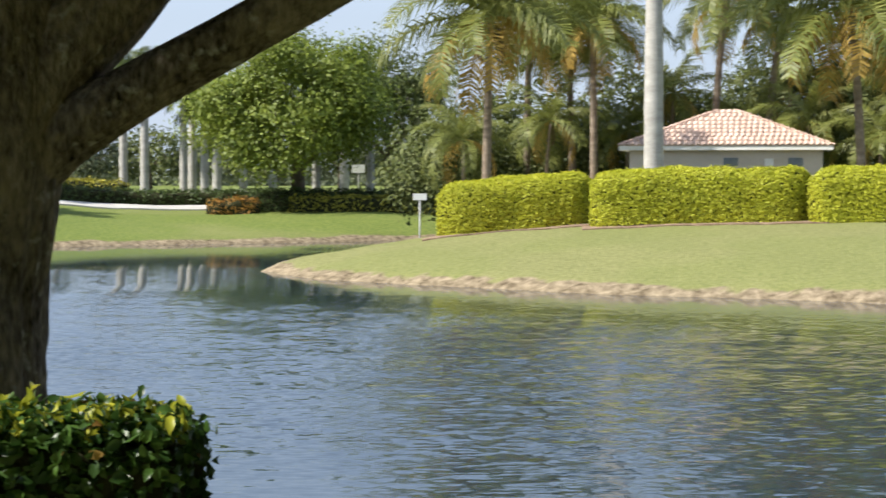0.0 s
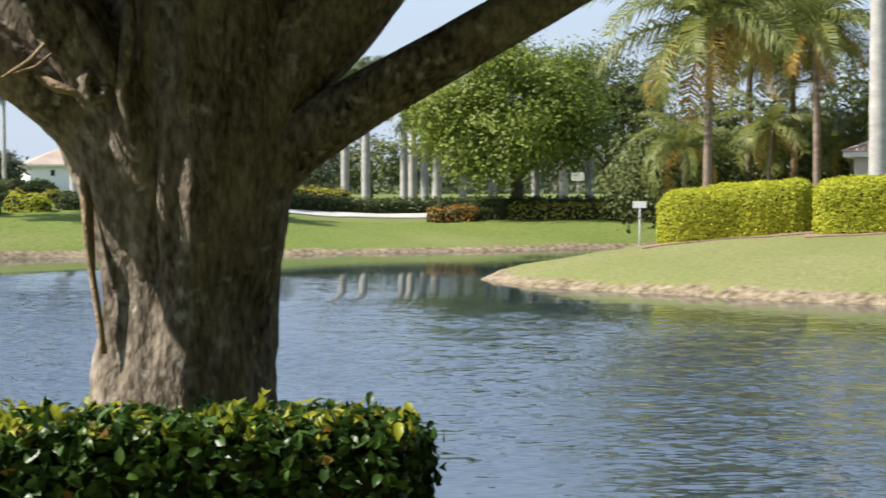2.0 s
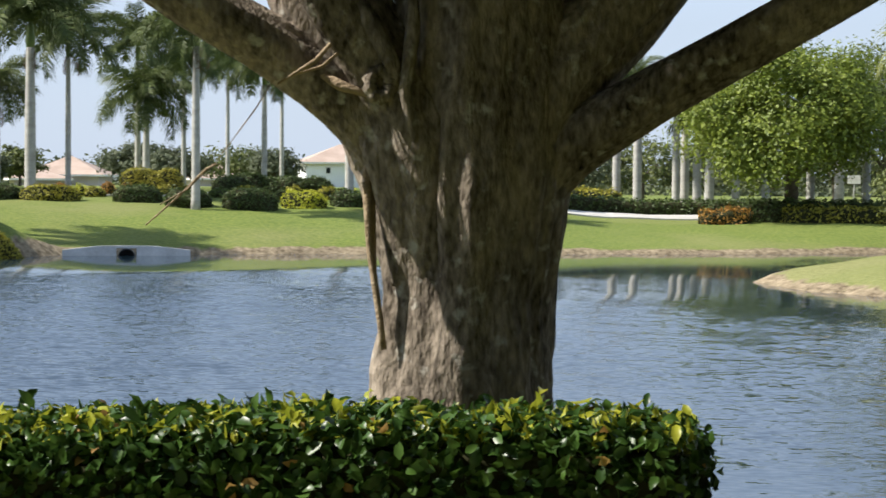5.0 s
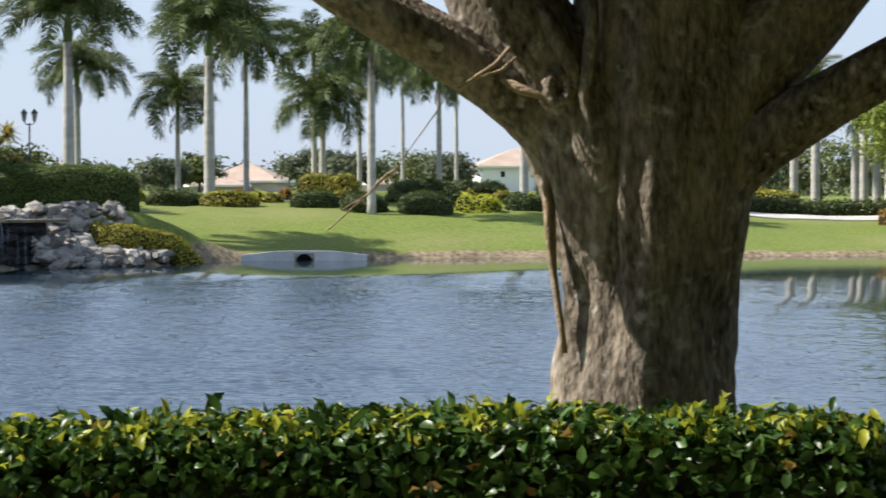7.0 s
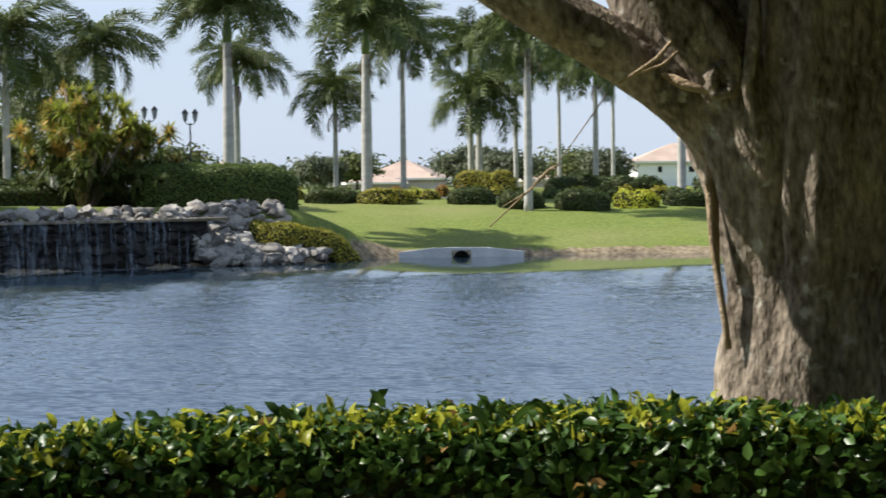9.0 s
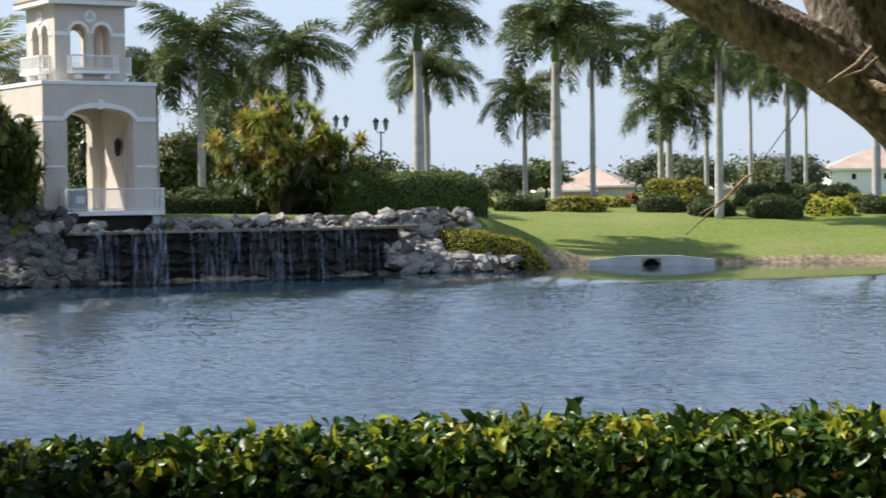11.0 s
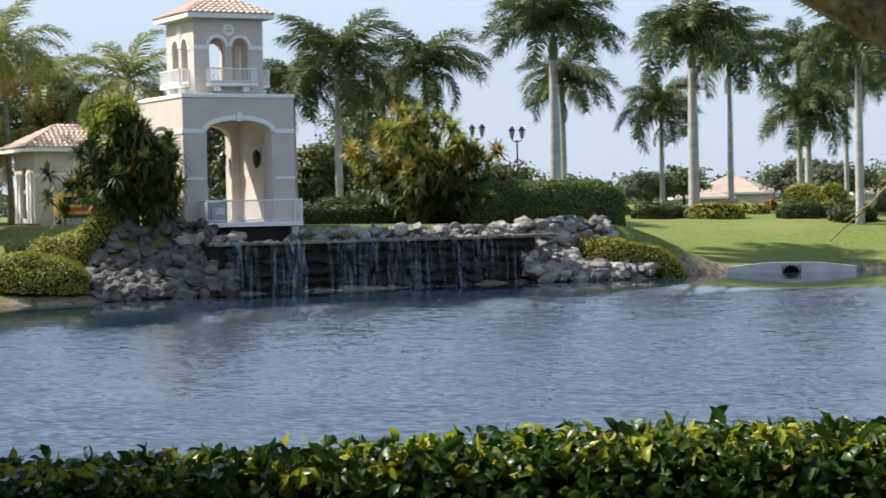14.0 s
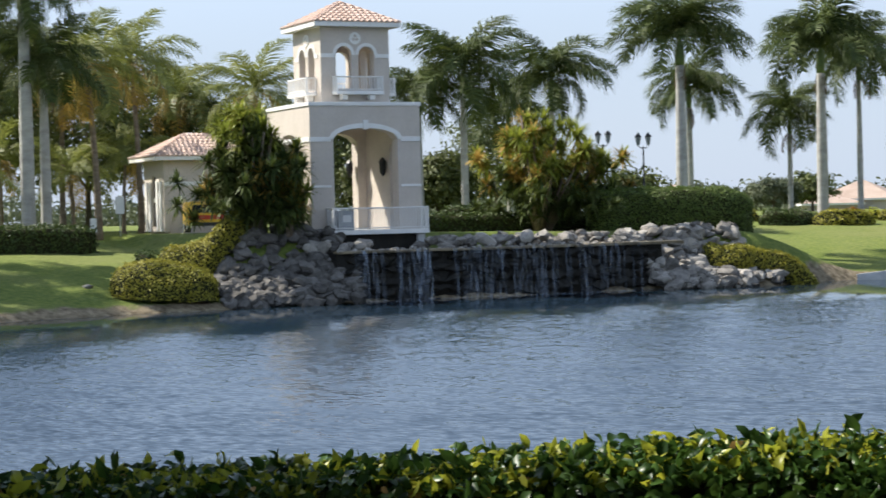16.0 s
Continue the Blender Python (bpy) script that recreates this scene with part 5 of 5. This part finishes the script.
def tower():
    # local origin: middle of the lower block's front, on the deck
    W, H, U, UH, DECK = 6.0, 6.2, 3.75, 4.05, 3.45
    ax, ay = (FACE @ Vector((1.35, 3.5, 0))).xy
    base = FACE @ pose(-0.38 + W / 2, 3.5, DECK)
    root = thing("bell_tower", "cream stucco bell tower with arches, white trim and tiled roof", "tower", base)
    t = 0.75
    arch = [(0, 3.5, 0, 4.55, 0.55)]
    side = [(0, 2.6, 0, 4.55, 0.5)]
    low = [("wall", pose(0, 0, 0), W, arch), ("wall", pose(0, W, 0, 0, 0, 180), W, [(0, 3.5, 0, 4.55, 0.55)]), ("wall", pose(-W / 2, W / 2, 0, 0, 0, -90), W - 2 * t, [(0, 2.6, 0, 4.4, 0.5)]), ("wall", pose(W / 2, W / 2, 0, 0, 0, 90), W - 2 * t, [(-1.25, 0.9, 0, 4.0, 0.4)])]
    for name, m, w, ops in low:
        V, F = wall_with_openings(w, H, t, ops)
        part(name, mesh_of(name, V, F, STUCCO), root, "", m)
    part("ceiling", from_bm("ceiling", box(-W / 2 + t, t, H - 0.9, W / 2 - t, W - t, H - 0.5, 0.0), STUCCO), root)
    part("terrace", from_bm("terrace", box(-W / 2 - 0.06, -0.06, H + 0.003, W / 2 + 0.06, W + 0.06, H + 0.2, 0.03), TRIM), root, "white parapet band")
    # bands at the arch spring and lower on the piers, on the seen faces
    for x0, x1 in ((-W / 2, -1.9), (1.9, W / 2)):
        part("band", from_bm("band", box(x0, -0.05, 4.42, x1, -0.004, 4.66, 0.015), TRIM), root, "white moulding band")
        part("band", from_bm("band", box(x0, -0.035, 2.14, x1, -0.004, 2.26, 0.01), TRIM), root, "white moulding band")
    part("band", from_bm("band", box(-W / 2 - 0.05, 0, 4.42, -W / 2 - 0.004, W, 4.66, 0.015), TRIM), root, "white moulding band")
    V, F = [], []
    for k in range(25):
        a = math.pi * k / 24
        for r, y in ((1.0, -0.05), (1.14, -0.05), (1.14, -0.004), (1.0, -0.004)):
            rr = 1.75 + (0.24 if r > 1 else 0)
            V.append((-math.cos(a) * rr, y, 4.55 + math.sin(a) * (0.55 + (0.24 if r > 1 else 0))))
        if k:
            o = k * 4
            F += [(o - 4 + i, o - 4 + (i + 1) % 4, o + (i + 1) % 4, o + i) for i in range(4)]
    part("arch_moulding", mesh_of("arch_moulding", V, F, TRIM), root, "white arch moulding")
    part("keystone", from_bm("keystone", box(-0.14, -0.09, 5.02, 0.14, -0.004, 5.5, 0.02), TRIM), root)
    # upper storey with paired arches on each side
    c = W / 2
    pair = [(-0.62, 0.86, 0.75, 2.45, 0.43), (0.62, 0.86, 0.75, 2.45, 0.43)]
    tu = 0.35
    z0 = H + 0.2
    for m, w in ((pose(0, c - U / 2, z0), U), (pose(0, c + U / 2, z0, 0, 0, 180), U), (pose(-U / 2, c, z0, 0, 0, -90), U - 2 * tu), (pose(U / 2, c, z0, 0, 0, 90), U - 2 * tu)):
        V, F = wall_with_openings(w, UH - 0.2, tu, pair)
        storey = part("upper_wall", mesh_of("upper_wall", V, F, STUCCO), root, "", m)
        hw = w / 2
        for x0, x1 in ((-hw, -1.08), (1.08, hw)):
            part("band", from_bm("band", box(x0, -0.04, 2.3, x1, -0.004, 2.5, 0.01), TRIM), storey, "white moulding band")
        for ccx in (-0.62, 0.62):
            V, F = [], []
            for k in range(17):
                a = math.pi * k / 16
                for r, y in ((0.43, -0.04), (0.60, -0.04), (0.60, -0.004), (0.43, -0.004)):
                    V.append((ccx - math.cos(a) * r, y, 2.45 + math.sin(a) * r))
                if k:
                    o = k * 4
                    F += [(o - 4 + i, o - 4 + (i + 1) % 4, o + (i + 1) % 4, o + i) for i in range(4)]
            part("arch_moulding", mesh_of("arch_moulding", V, F, TRIM), storey, "white arch moulding")
        V, F = tube([(0, -0.05, 3.28), (0, -0.004, 3.28)], [0.31, 0.31], 24)
        medal = part("medallion", mesh_of("medallion", V, F, TRIM), storey, "round white medallion")
        for k in range(3):
            a = math.pi / 2 + k * 2.094
            part("lobe", mesh_of("lobe", *tube([(0.11 * math.cos(a), -0.075, 3.28 + 0.11 * math.sin(a)), (0.11 * math.cos(a), -0.052, 3.28 + 0.11 * math.sin(a))], [0.08, 0.08], 12), STUCCO), medal)
        part("balcony_floor", from_bm("balcony_floor", box(-1.3, -0.62, 0.42, 1.3, -0.004, 0.58, 0.03), TRIM), storey, "white balcony slab")
        for bx_ in (-0.75, 0.75):
            part("corbel", from_bm("corbel", box(bx_ - 0.16, -0.4, 0.16, bx_ + 0.16, -0.004, 0.416, 0.05), TRIM), storey, "white corbel")
        railing(storey, -1.24, -0.56, 1.24, -0.56, 0.58, 0.72, 0.14)
        railing(storey, -1.24, -0.5, -1.24, -0.06, 0.58, 0.72, 0.14)
        railing(storey, 1.24, -0.5, 1.24, -0.06, 0.58, 0.72, 0.14)
    part("upper_floor", from_bm("upper_floor", box(-U / 2 + tu, c - U / 2 + tu, z0, U / 2 - tu, c + U / 2 - tu, z0 + 0.3, 0.0), STUCCO), root)
    part("upper_ceiling", from_bm("upper_ceiling", box(-U / 2 + tu, c - U / 2 + tu, H + UH - 0.25, U / 2 - tu, c + U / 2 - tu, H + UH - 0.05, 0.0), STUCCO), root)
    cap = new("roof_base")
    cap.parent = root
    cap.matrix_basis = Matrix.Translation((0, c, 0))
    roof_on(cap, U, U, 1.25, 0.5, H + UH + 0.22, 8, "hipped roof of pink barrel tiles")
    part("eave_moulding", from_bm("eave_moulding", box(-U / 2 - 0.2, c - U / 2 - 0.2, H + UH + 0.003, U / 2 + 0.2, c + U / 2 + 0.2, H + UH + 0.2, 0.04), TRIM), root, "white eave moulding")
    # deck over the weir
    part("deck", from_bm("deck", box(-W / 2 + 0.75, -1.0, -0.22, W / 2 - 0.05, -0.004, 0.0, 0.02), TRIM), root, "white deck edge over the basin")
    part("tower_floor", from_bm("tower_floor", box(-W / 2, 0.003, -0.6, W / 2, W, -0.004, 0.0), CONCRETE), root)
    # black weir stone reused so the recess under the deck reads as shade
    part("deck_wall", from_bm("deck_wall", box(-W / 2 + 0.85, -0.6, -1.15, W / 2 - 0.15, -0.3, -0.226, 0.0), WETSTONE), root, "wall under the deck, coloured near-black for the shade there")
    for sx_ in (-W / 2 + 1.1, W / 2 - 0.4):
        part("pier", from_bm("pier", box(sx_ - 0.2, -0.8, -1.2, sx_ + 0.2, -0.4, -0.224, 0.02), CONCRETE), root)
    railing(root, -W / 2 + 0.8, -0.95, W / 2 - 0.1, -0.95, 0, 1.08)
    railing(root, -W / 2 + 0.8, -0.85, -W / 2 + 0.8, -0.1, 0, 1.08)
    railing(root, W / 2 - 0.1, -0.85, W / 2 - 0.1, -0.1, 0, 1.08)
    # wall lanterns inside the arch
    for lx, ly in ((1.45, W - 0.35), (W / 2 - t - 0.22, 2.6)):
        part("lantern", mesh_of("lantern", *tube([(lx, ly, 2.75), (lx, ly, 2.95), (lx, ly, 3.5), (lx, ly, 3.7)], [0.06, 0.17, 0.21, 0.03], 6), BLACK), root, "black wall lantern")
    bin_at = base @ pose(-1.45, -0.48, 0)
    bn = thing("control_box", "grey metal cabinet with a white notice on the deck", "cabinet", bin_at)
    part("body", from_bm("body", box(-0.42, -0.3, 0, 0.42, 0.3, 0.98, 0.03), GREYMETAL), bn)
    part("notice", from_bm("notice", box(-0.22, -0.325, 0.4, 0.22, -0.303, 0.75, 0.004), WHITE), bn, "white notice plate")


tower()


# ---- screw-pine clumps, gatehouse and the left bank ----
def fan_clump(bearing, dist, height, width, rng, label, stems=9, orange=0.25, base=None, shade=0.33):
    """A many-stemmed clump with tufts of strap leaves; shade: share of the height below which tufts are coloured as
    shaded.
    """
    x, y = toward(bearing, dist)
    z = on_ground(x, y) if base is None else base
    root = thing("palm_clump", label, "palm clump", Matrix.Translation((x, y, z)), "palm clumps")
    tufts = []
    for k in range(stems):
        a = rng.uniform(0, 6.28)
        r = width * 0.5 * math.sqrt(rng.random())
        h = height * (1 - 0.45 * (r / (width * 0.5)) ** 2) * rng.uniform(0.7, 0.98)
        p = [(r * 0.15 * math.cos(a), r * 0.15 * math.sin(a), -0.1), (r * 0.5 * math.cos(a), r * 0.5 * math.sin(a), h * 0.45), (r * math.cos(a), r * math.sin(a), h)]
        part("stem", mesh_of("stem", *tube(p, [0.10, 0.08, 0.06], 8), COCO, True), root)
        tufts.append(p[2])
        for j in range(9):
            s = rng.uniform(0.3, 1.1)
            tufts.append((p[2][0] * s + rng.normal(0, width * 0.18), p[2][1] * s + rng.normal(0, width * 0.14), h * rng.uniform(0.22, 1.02)))
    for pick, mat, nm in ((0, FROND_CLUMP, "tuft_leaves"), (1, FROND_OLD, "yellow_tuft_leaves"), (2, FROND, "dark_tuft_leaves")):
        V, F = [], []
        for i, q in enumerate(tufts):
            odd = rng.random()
            # shade inside the clump put into colour: low tufts get the dark leaf
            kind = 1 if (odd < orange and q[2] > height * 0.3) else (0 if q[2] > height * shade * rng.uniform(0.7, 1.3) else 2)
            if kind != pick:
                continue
            for j in range(84):
                d = Vector((rng.normal(), rng.normal(), rng.normal(0.35, 0.7))).normalized()
                L = rng.uniform(0.5, 1.15)
                s = d.cross(Vector((0, 0, 1))).normalized() * 0.05
                c = Vector(q)
                m, tip = c + d * L * 0.55, c + d * L * 0.97 - Vector((0, 0, L * 0.16))
                o = len(V)
                V += [c - s, c + s, m + s, m - s, tip]
                F += [(o, o + 1, o + 2, o + 3), (o + 3, o + 2, o + 4)]
        if V:
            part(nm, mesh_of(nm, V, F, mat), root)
    return root


CRNG = np.random.default_rng(81)
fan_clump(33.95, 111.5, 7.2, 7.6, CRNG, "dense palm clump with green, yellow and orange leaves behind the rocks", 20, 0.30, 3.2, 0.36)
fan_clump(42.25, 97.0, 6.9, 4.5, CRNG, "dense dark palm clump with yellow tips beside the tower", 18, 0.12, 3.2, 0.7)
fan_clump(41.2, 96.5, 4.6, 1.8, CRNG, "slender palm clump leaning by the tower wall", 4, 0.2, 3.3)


def street_lamp(bearing, dist, top):
    x, y = toward(bearing, dist)
    z = on_ground(x, y)
    root = thing("street_lamp", "black twin-lantern street lamp on a slim post", "street lamp", Matrix.Translation((x, y, z)) @ pose(0, 0, 0, 0, 0, bearing), "street lamps")
    h = top - z
    part("post", mesh_of("post", *tube([(0, 0, -0.1), (0, 0, 0.5), (0, 0, 0.6), (0, 0, h - 0.9)], [0.14, 0.12, 0.07, 0.05], 10), BLACK, True), root)
    part("arm", mesh_of("arm", *tube([(-0.32, 0, h - 0.85), (-0.2, 0, h - 1.0), (0.2, 0, h - 1.0), (0.32, 0, h - 0.85)], [0.03] * 4, 8), BLACK, True), root)
    for s in (-0.32, 0.32):
        lan = part("lantern", mesh_of("lantern", *tube([(s, 0, h - 0.85), (s, 0, h - 0.78), (s, 0, h - 0.3)], [0.05, 0.1, 0.19], 6), GREYMETAL), root, "glazed lantern")
        part("cap", mesh_of("cap", *tube([(s, 0, h - 0.3), (s, 0, h - 0.26), (s, 0, h - 0.08), (s, 0, h)], [0.24, 0.22, 0.08, 0.01], 6), BLACK), lan)


street_lamp(30.95, 128, 9.1)
street_lamp(32.1, 128, 9.3)


def gatehouse():
    x, y = toward(43.85, 121.5)
    root = thing("gatehouse", "cream stucco gatehouse with a hipped tile roof and white pilasters", "building", Matrix.Translation((x, y, 3.5)) @ pose(0, 0, 0, 0, 0, 62.1))
    w, d, h = 5.2, 4.0, 4.25
    V, F = wall_with_openings(d, h, 0.3, [(0.0, 0.9, 0.3, 3.0, 0.4)])
    part("wall", from_bm("wall", box(-w / 2 + 0.302, -d / 2, -0.3, w / 2, d / 2, h, 0.03), STUCCO), root)
    left = part("side_wall", mesh_of("side_wall", V, F, STUCCO), root, "", pose(-w / 2, 0, 0, 0, 0, -90))
    part("pane", from_bm("pane", box(-0.45, 0.15, 0.3, 0.45, 0.2, 3.4, 0.0), GLASS), left, "dark window glass")
    for px in (-1.4, -0.75, 0.75, 1.4):
        part("pilaster", from_bm("pilaster", box(px - 0.16, -0.10, 0, px + 0.16, -0.003, 3.0, 0.02), TRIM), left, "white pilaster")
    part("mullion", from_bm("mullion", box(-0.45, 0.08, 1.75, 0.45, 0.14, 2.0, 0.01), TRIM), left)
    part("band", from_bm("band", box(-w / 2, -d / 2 - 0.06, 2.7, w / 2, -d / 2 - 0.003, 2.95, 0.02), TRIM), root, "white moulding band")
    roof_on(root, w, d, 1.45, 0.75, h + 0.2, 8, "hipped roof of pink and grey barrel tiles", TILE)


gatehouse()


def van():
    x, y = toward(43.55, 113)
    z = 3.45
    root = thing("yellow_van", "bright yellow work van seen from behind", "van", Matrix.Translation((x, y, z)) @ pose(0, 0, 0, 0, 0, 48))
    bm = box(-1.05, 0, 0.35, 1.05, 4.4, 1.75, 0.16)
    part("body", from_bm("body", bm, YELLOW, True), root)
    part("rear_window", from_bm("rear_window", box(-0.8, -0.02, 1.1, 0.8, 0.03, 1.55, 0.02), GLASS), root)
    part("bumper", from_bm("bumper", box(-1.0, -0.14, 0.35, 1.0, -0.003, 0.55, 0.04), BLACK), root)
    part("stripe", from_bm("stripe", box(-0.9, -0.025, 0.72, 0.9, -0.004, 0.95, 0.005), RED), root, "red and orange rear panel")
    for s in (-0.95, 0.95):
        part("tail_light", from_bm("tail_light", box(s - 0.08, -0.05, 0.75, s + 0.08, 0.06, 1.1, 0.02), RED), root)
        for wy in (0.9, 3.5):
            wh = part("wheel", mesh_of("wheel", *tube([(s - 0.1, wy, 0.34), (s + 0.1, wy, 0.34)], [0.34, 0.34], 18), RUBBER), root)
            part("rim", mesh_of("rim", *tube([(s - 0.115, wy, 0.34), (s + 0.115, wy, 0.34)], [0.2, 0.2], 12), GREYMETAL), wh)


van()

LRNG = np.random.default_rng(91)
clipped_hedge("mounded_shrub", "low mounded shrub with golden sunlit top on the lawn", arc(46.3, 43.3, 92.0, 92.5, 4), 4.4, 1.6, LEAF_OLIVE, LRNG, 0.12, 230, "bank shrubs", lump=0.2, round_top=0.85, end=2.1, dome=0.6)
clipped_hedge("mounded_shrub", "rounded green shrub with golden top by the rocks", arc(45.0, 42.3, 97, 97, 4), 4.0, 1.75, LEAF_OLIVE, LRNG, 0.12, 230, "bank shrubs", lump=0.2, round_top=0.8, end=1.9, dome=0.6)
clipped_hedge("mounded_shrub", "small dark shrub beside the golden one", arc(45.6, 45.0, 97.5, 97.5, 3), 1.8, 1.1, LEAF_DARK, LRNG, 0.16, 90, "bank shrubs", lump=0.2, round_top=0.5)
clipped_hedge("bank_hedge", "long dark clipped hedge at the top of the bank", arc(56, 46.7, 105, 107, 6), 2.4, 1.3, LEAF_DARK, LRNG, 0.17, 100, "bank shrubs", round_top=0.35)
clipped_hedge("bank_hedge", "dark clipped hedge behind the rocks", arc(38.4, 32.2, 111, 115, 5), 2.2, 1.0, LEAF_DARK, LRNG, 0.17, 90, "bank shrubs", round_top=0.4)
clipped_hedge("bank_hedge", "dark block hedge by the tower", arc(36.8, 35.1, 117, 118, 3), 2.2, 1.5, LEAF_DARK, LRNG, 0.17, 90, "bank shrubs", round_top=0.3)
for b, d, cz, r, kind, lean in ((48.55, 110, 17.0, 0.36, "royal", (0, 0)), (48.05, 112, 13.0, 0.28, "royal", (0, 0)), (46.6, 118, 13.6, 0.22, "coconut", (-0.8, 0)), (45.4, 128, 14.4, 0.2, "coconut", (-0.6, 0)), (42.1, 131, 12.6, 0.2, "coconut", (0, 0)), (47.6, 130, 13.8, 0.2, "coconut", (0.3, 0)),
                                (49.6, 116, 14.2, 0.28, "royal", (0, 0)), (44.3, 138, 12.6, 0.2, "coconut", (0.3, 0)), (50.8, 120, 14.0, 0.28, "royal", (0, 0))):
    x, y = toward(b, d)
    palm(x, y, cz, LRNG, kind, r, 1.05, lean, 19, 5 if kind == "coconut" else 0, 1, group="royal palms" if kind == "royal" else "coconut palms")
for b, d, h, r in ((50.2, 132, 13.0, 5.4), (48.6, 142, 14.0, 5.6), (46.9, 138, 12.0, 5.4), (45.2, 144, 13.5, 5.4), (43.6, 140, 10.5, 4.8), (41.6, 146, 10.0, 4.8), (40.0, 142, 9.0, 4.8), (38.6, 135, 6.0, 3.2), (36.9, 132, 5.2, 3.0), (35.2, 150, 8.0, 4.8), (52.5, 130, 8.0, 5.0)):
    x, y = toward(b, d)
    broad_tree(x, y, h, r, LEAF_WOOD, LRNG, "dense dark tree behind the tower and gatehouse", 0.34, 200, 42, 0.2, 0.08, group="tree belt")
sign(46.0, 116, 5.6, 0.5, 1.0, "white traffic sign by the gatehouse", 0.04, 3.5)
sign(46.75, 108, 4.35, 0.34, 0.75, "small white marker board on the lawn edge", 0.05)

# trees added out of view round the path, to block light from trunk, hedge and ground
for b, d, h, r in ((77, 13, 9.5, 4.0), (315, 15, 9.5, 5.0), (326, 18, 8.5, 4.0), (128, 11, 9.5, 4.6), (150, 9.5, 10.5, 5.2), (176, 9, 10.5, 5.2), (202, 9, 10.5, 5.2), (230, 10, 10.5, 5.2), (256, 12, 10.0, 5.0), (140, 20, 10.5, 6.0), (190, 18, 12, 6.0), (222, 20, 12, 6.0), (164, 19, 12, 6.0), (276, 17, 9.0, 5.0), (288, 15, 9.5, 5.0), (302, 17, 9.5, 5.0)):
    x, y = toward(b, d)
    broad_tree(x, y, h, r, LEAF_WOOD, LRNG, "dense dark tree added out of view to shade the foreground", 0.36, 300, 50, 0.25, 0.0, group="garden trees")

# lower palms filling the belt behind the small building and round the gatehouse
for b, d, cz, s in ((-5.2, 119, 6.9, 0.8), (-10.4, 112, 7.2, 0.85), (-12.4, 108, 6.4, 0.8), (-13.3, 112, 8.4, 0.9), (-2.9, 116, 7.4, 0.85), (-0.6, 112, 6.2, 0.8), (-6.6, 117, 9.0, 0.9), (-9.9, 118, 9.6, 0.9),
                    (47.3, 122, 7.2, 0.8), (49.3, 124, 8.2, 0.85), (45.9, 130, 8.6, 0.85), (50.5, 112, 6.6, 0.8)):
    x, y = toward(b, d)
    palm(x, y, cz, LRNG, "coconut", 0.14, s, (LRNG.uniform(-0.4, 0.4), 0), 15, 2, 1, "low bushy palm in the planted belt", "belt palms")



def far_woods():
    """Low line of woodland round the horizon."""
    rng = np.random.default_rng(101)
    C, N = [], []
    for k in range(2200):
        b = rng.uniform(-22, 62)
        d = rng.uniform(290, 330)
        x, y = toward(b, d)
        h = 4.2 + 2.6 * noise.noise(Vector((b * 0.5, 0, 0))) + 1.0 * noise.noise(Vector((b * 2.1, 5, 0)))
        n = 26
        off = rng.normal(0, 1, (n, 3)) * np.array([2.2, 2.2, 0.8])
        C.append(np.array([x, y, 2.6 + h * rng.random()]) + off)
        N.append(off * 0.3 + np.array([0, 0, 0.6]))
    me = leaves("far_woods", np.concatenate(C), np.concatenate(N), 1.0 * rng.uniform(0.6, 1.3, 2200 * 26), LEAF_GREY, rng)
    tagged(new("far_woods", me), "low grey-green woodland along the horizon", "woods", kind="stuff")


far_woods()

# palms beyond the view whose shadows lie across the left lawn
for b, d, cz in ((55, 98, 14.5), (57, 102, 15.5), (53.6, 104, 14.0), (56, 92, 13.0)):
    x, y = toward(b, d)
    palm(x, y, cz, LRNG, "royal", 0.3, 1.1, count=18)
V, F = tube([(0, 0, -0.05), (0, 0, 0.08), (0, 0, 0.16)], [0.2, 0.24, 0.05], 9, True, lambda a, i: 1 + 0.2 * math.sin(3 * a + i))
x, y = toward(46.95, 93)
stone = tagged(new("field_stone", mesh_of("field_stone", V, F, STONE, True)), "small pale stone lying on the lawn", "stone")
stone.matrix_basis = Matrix.Translation((x, y, on_ground(x, y)))
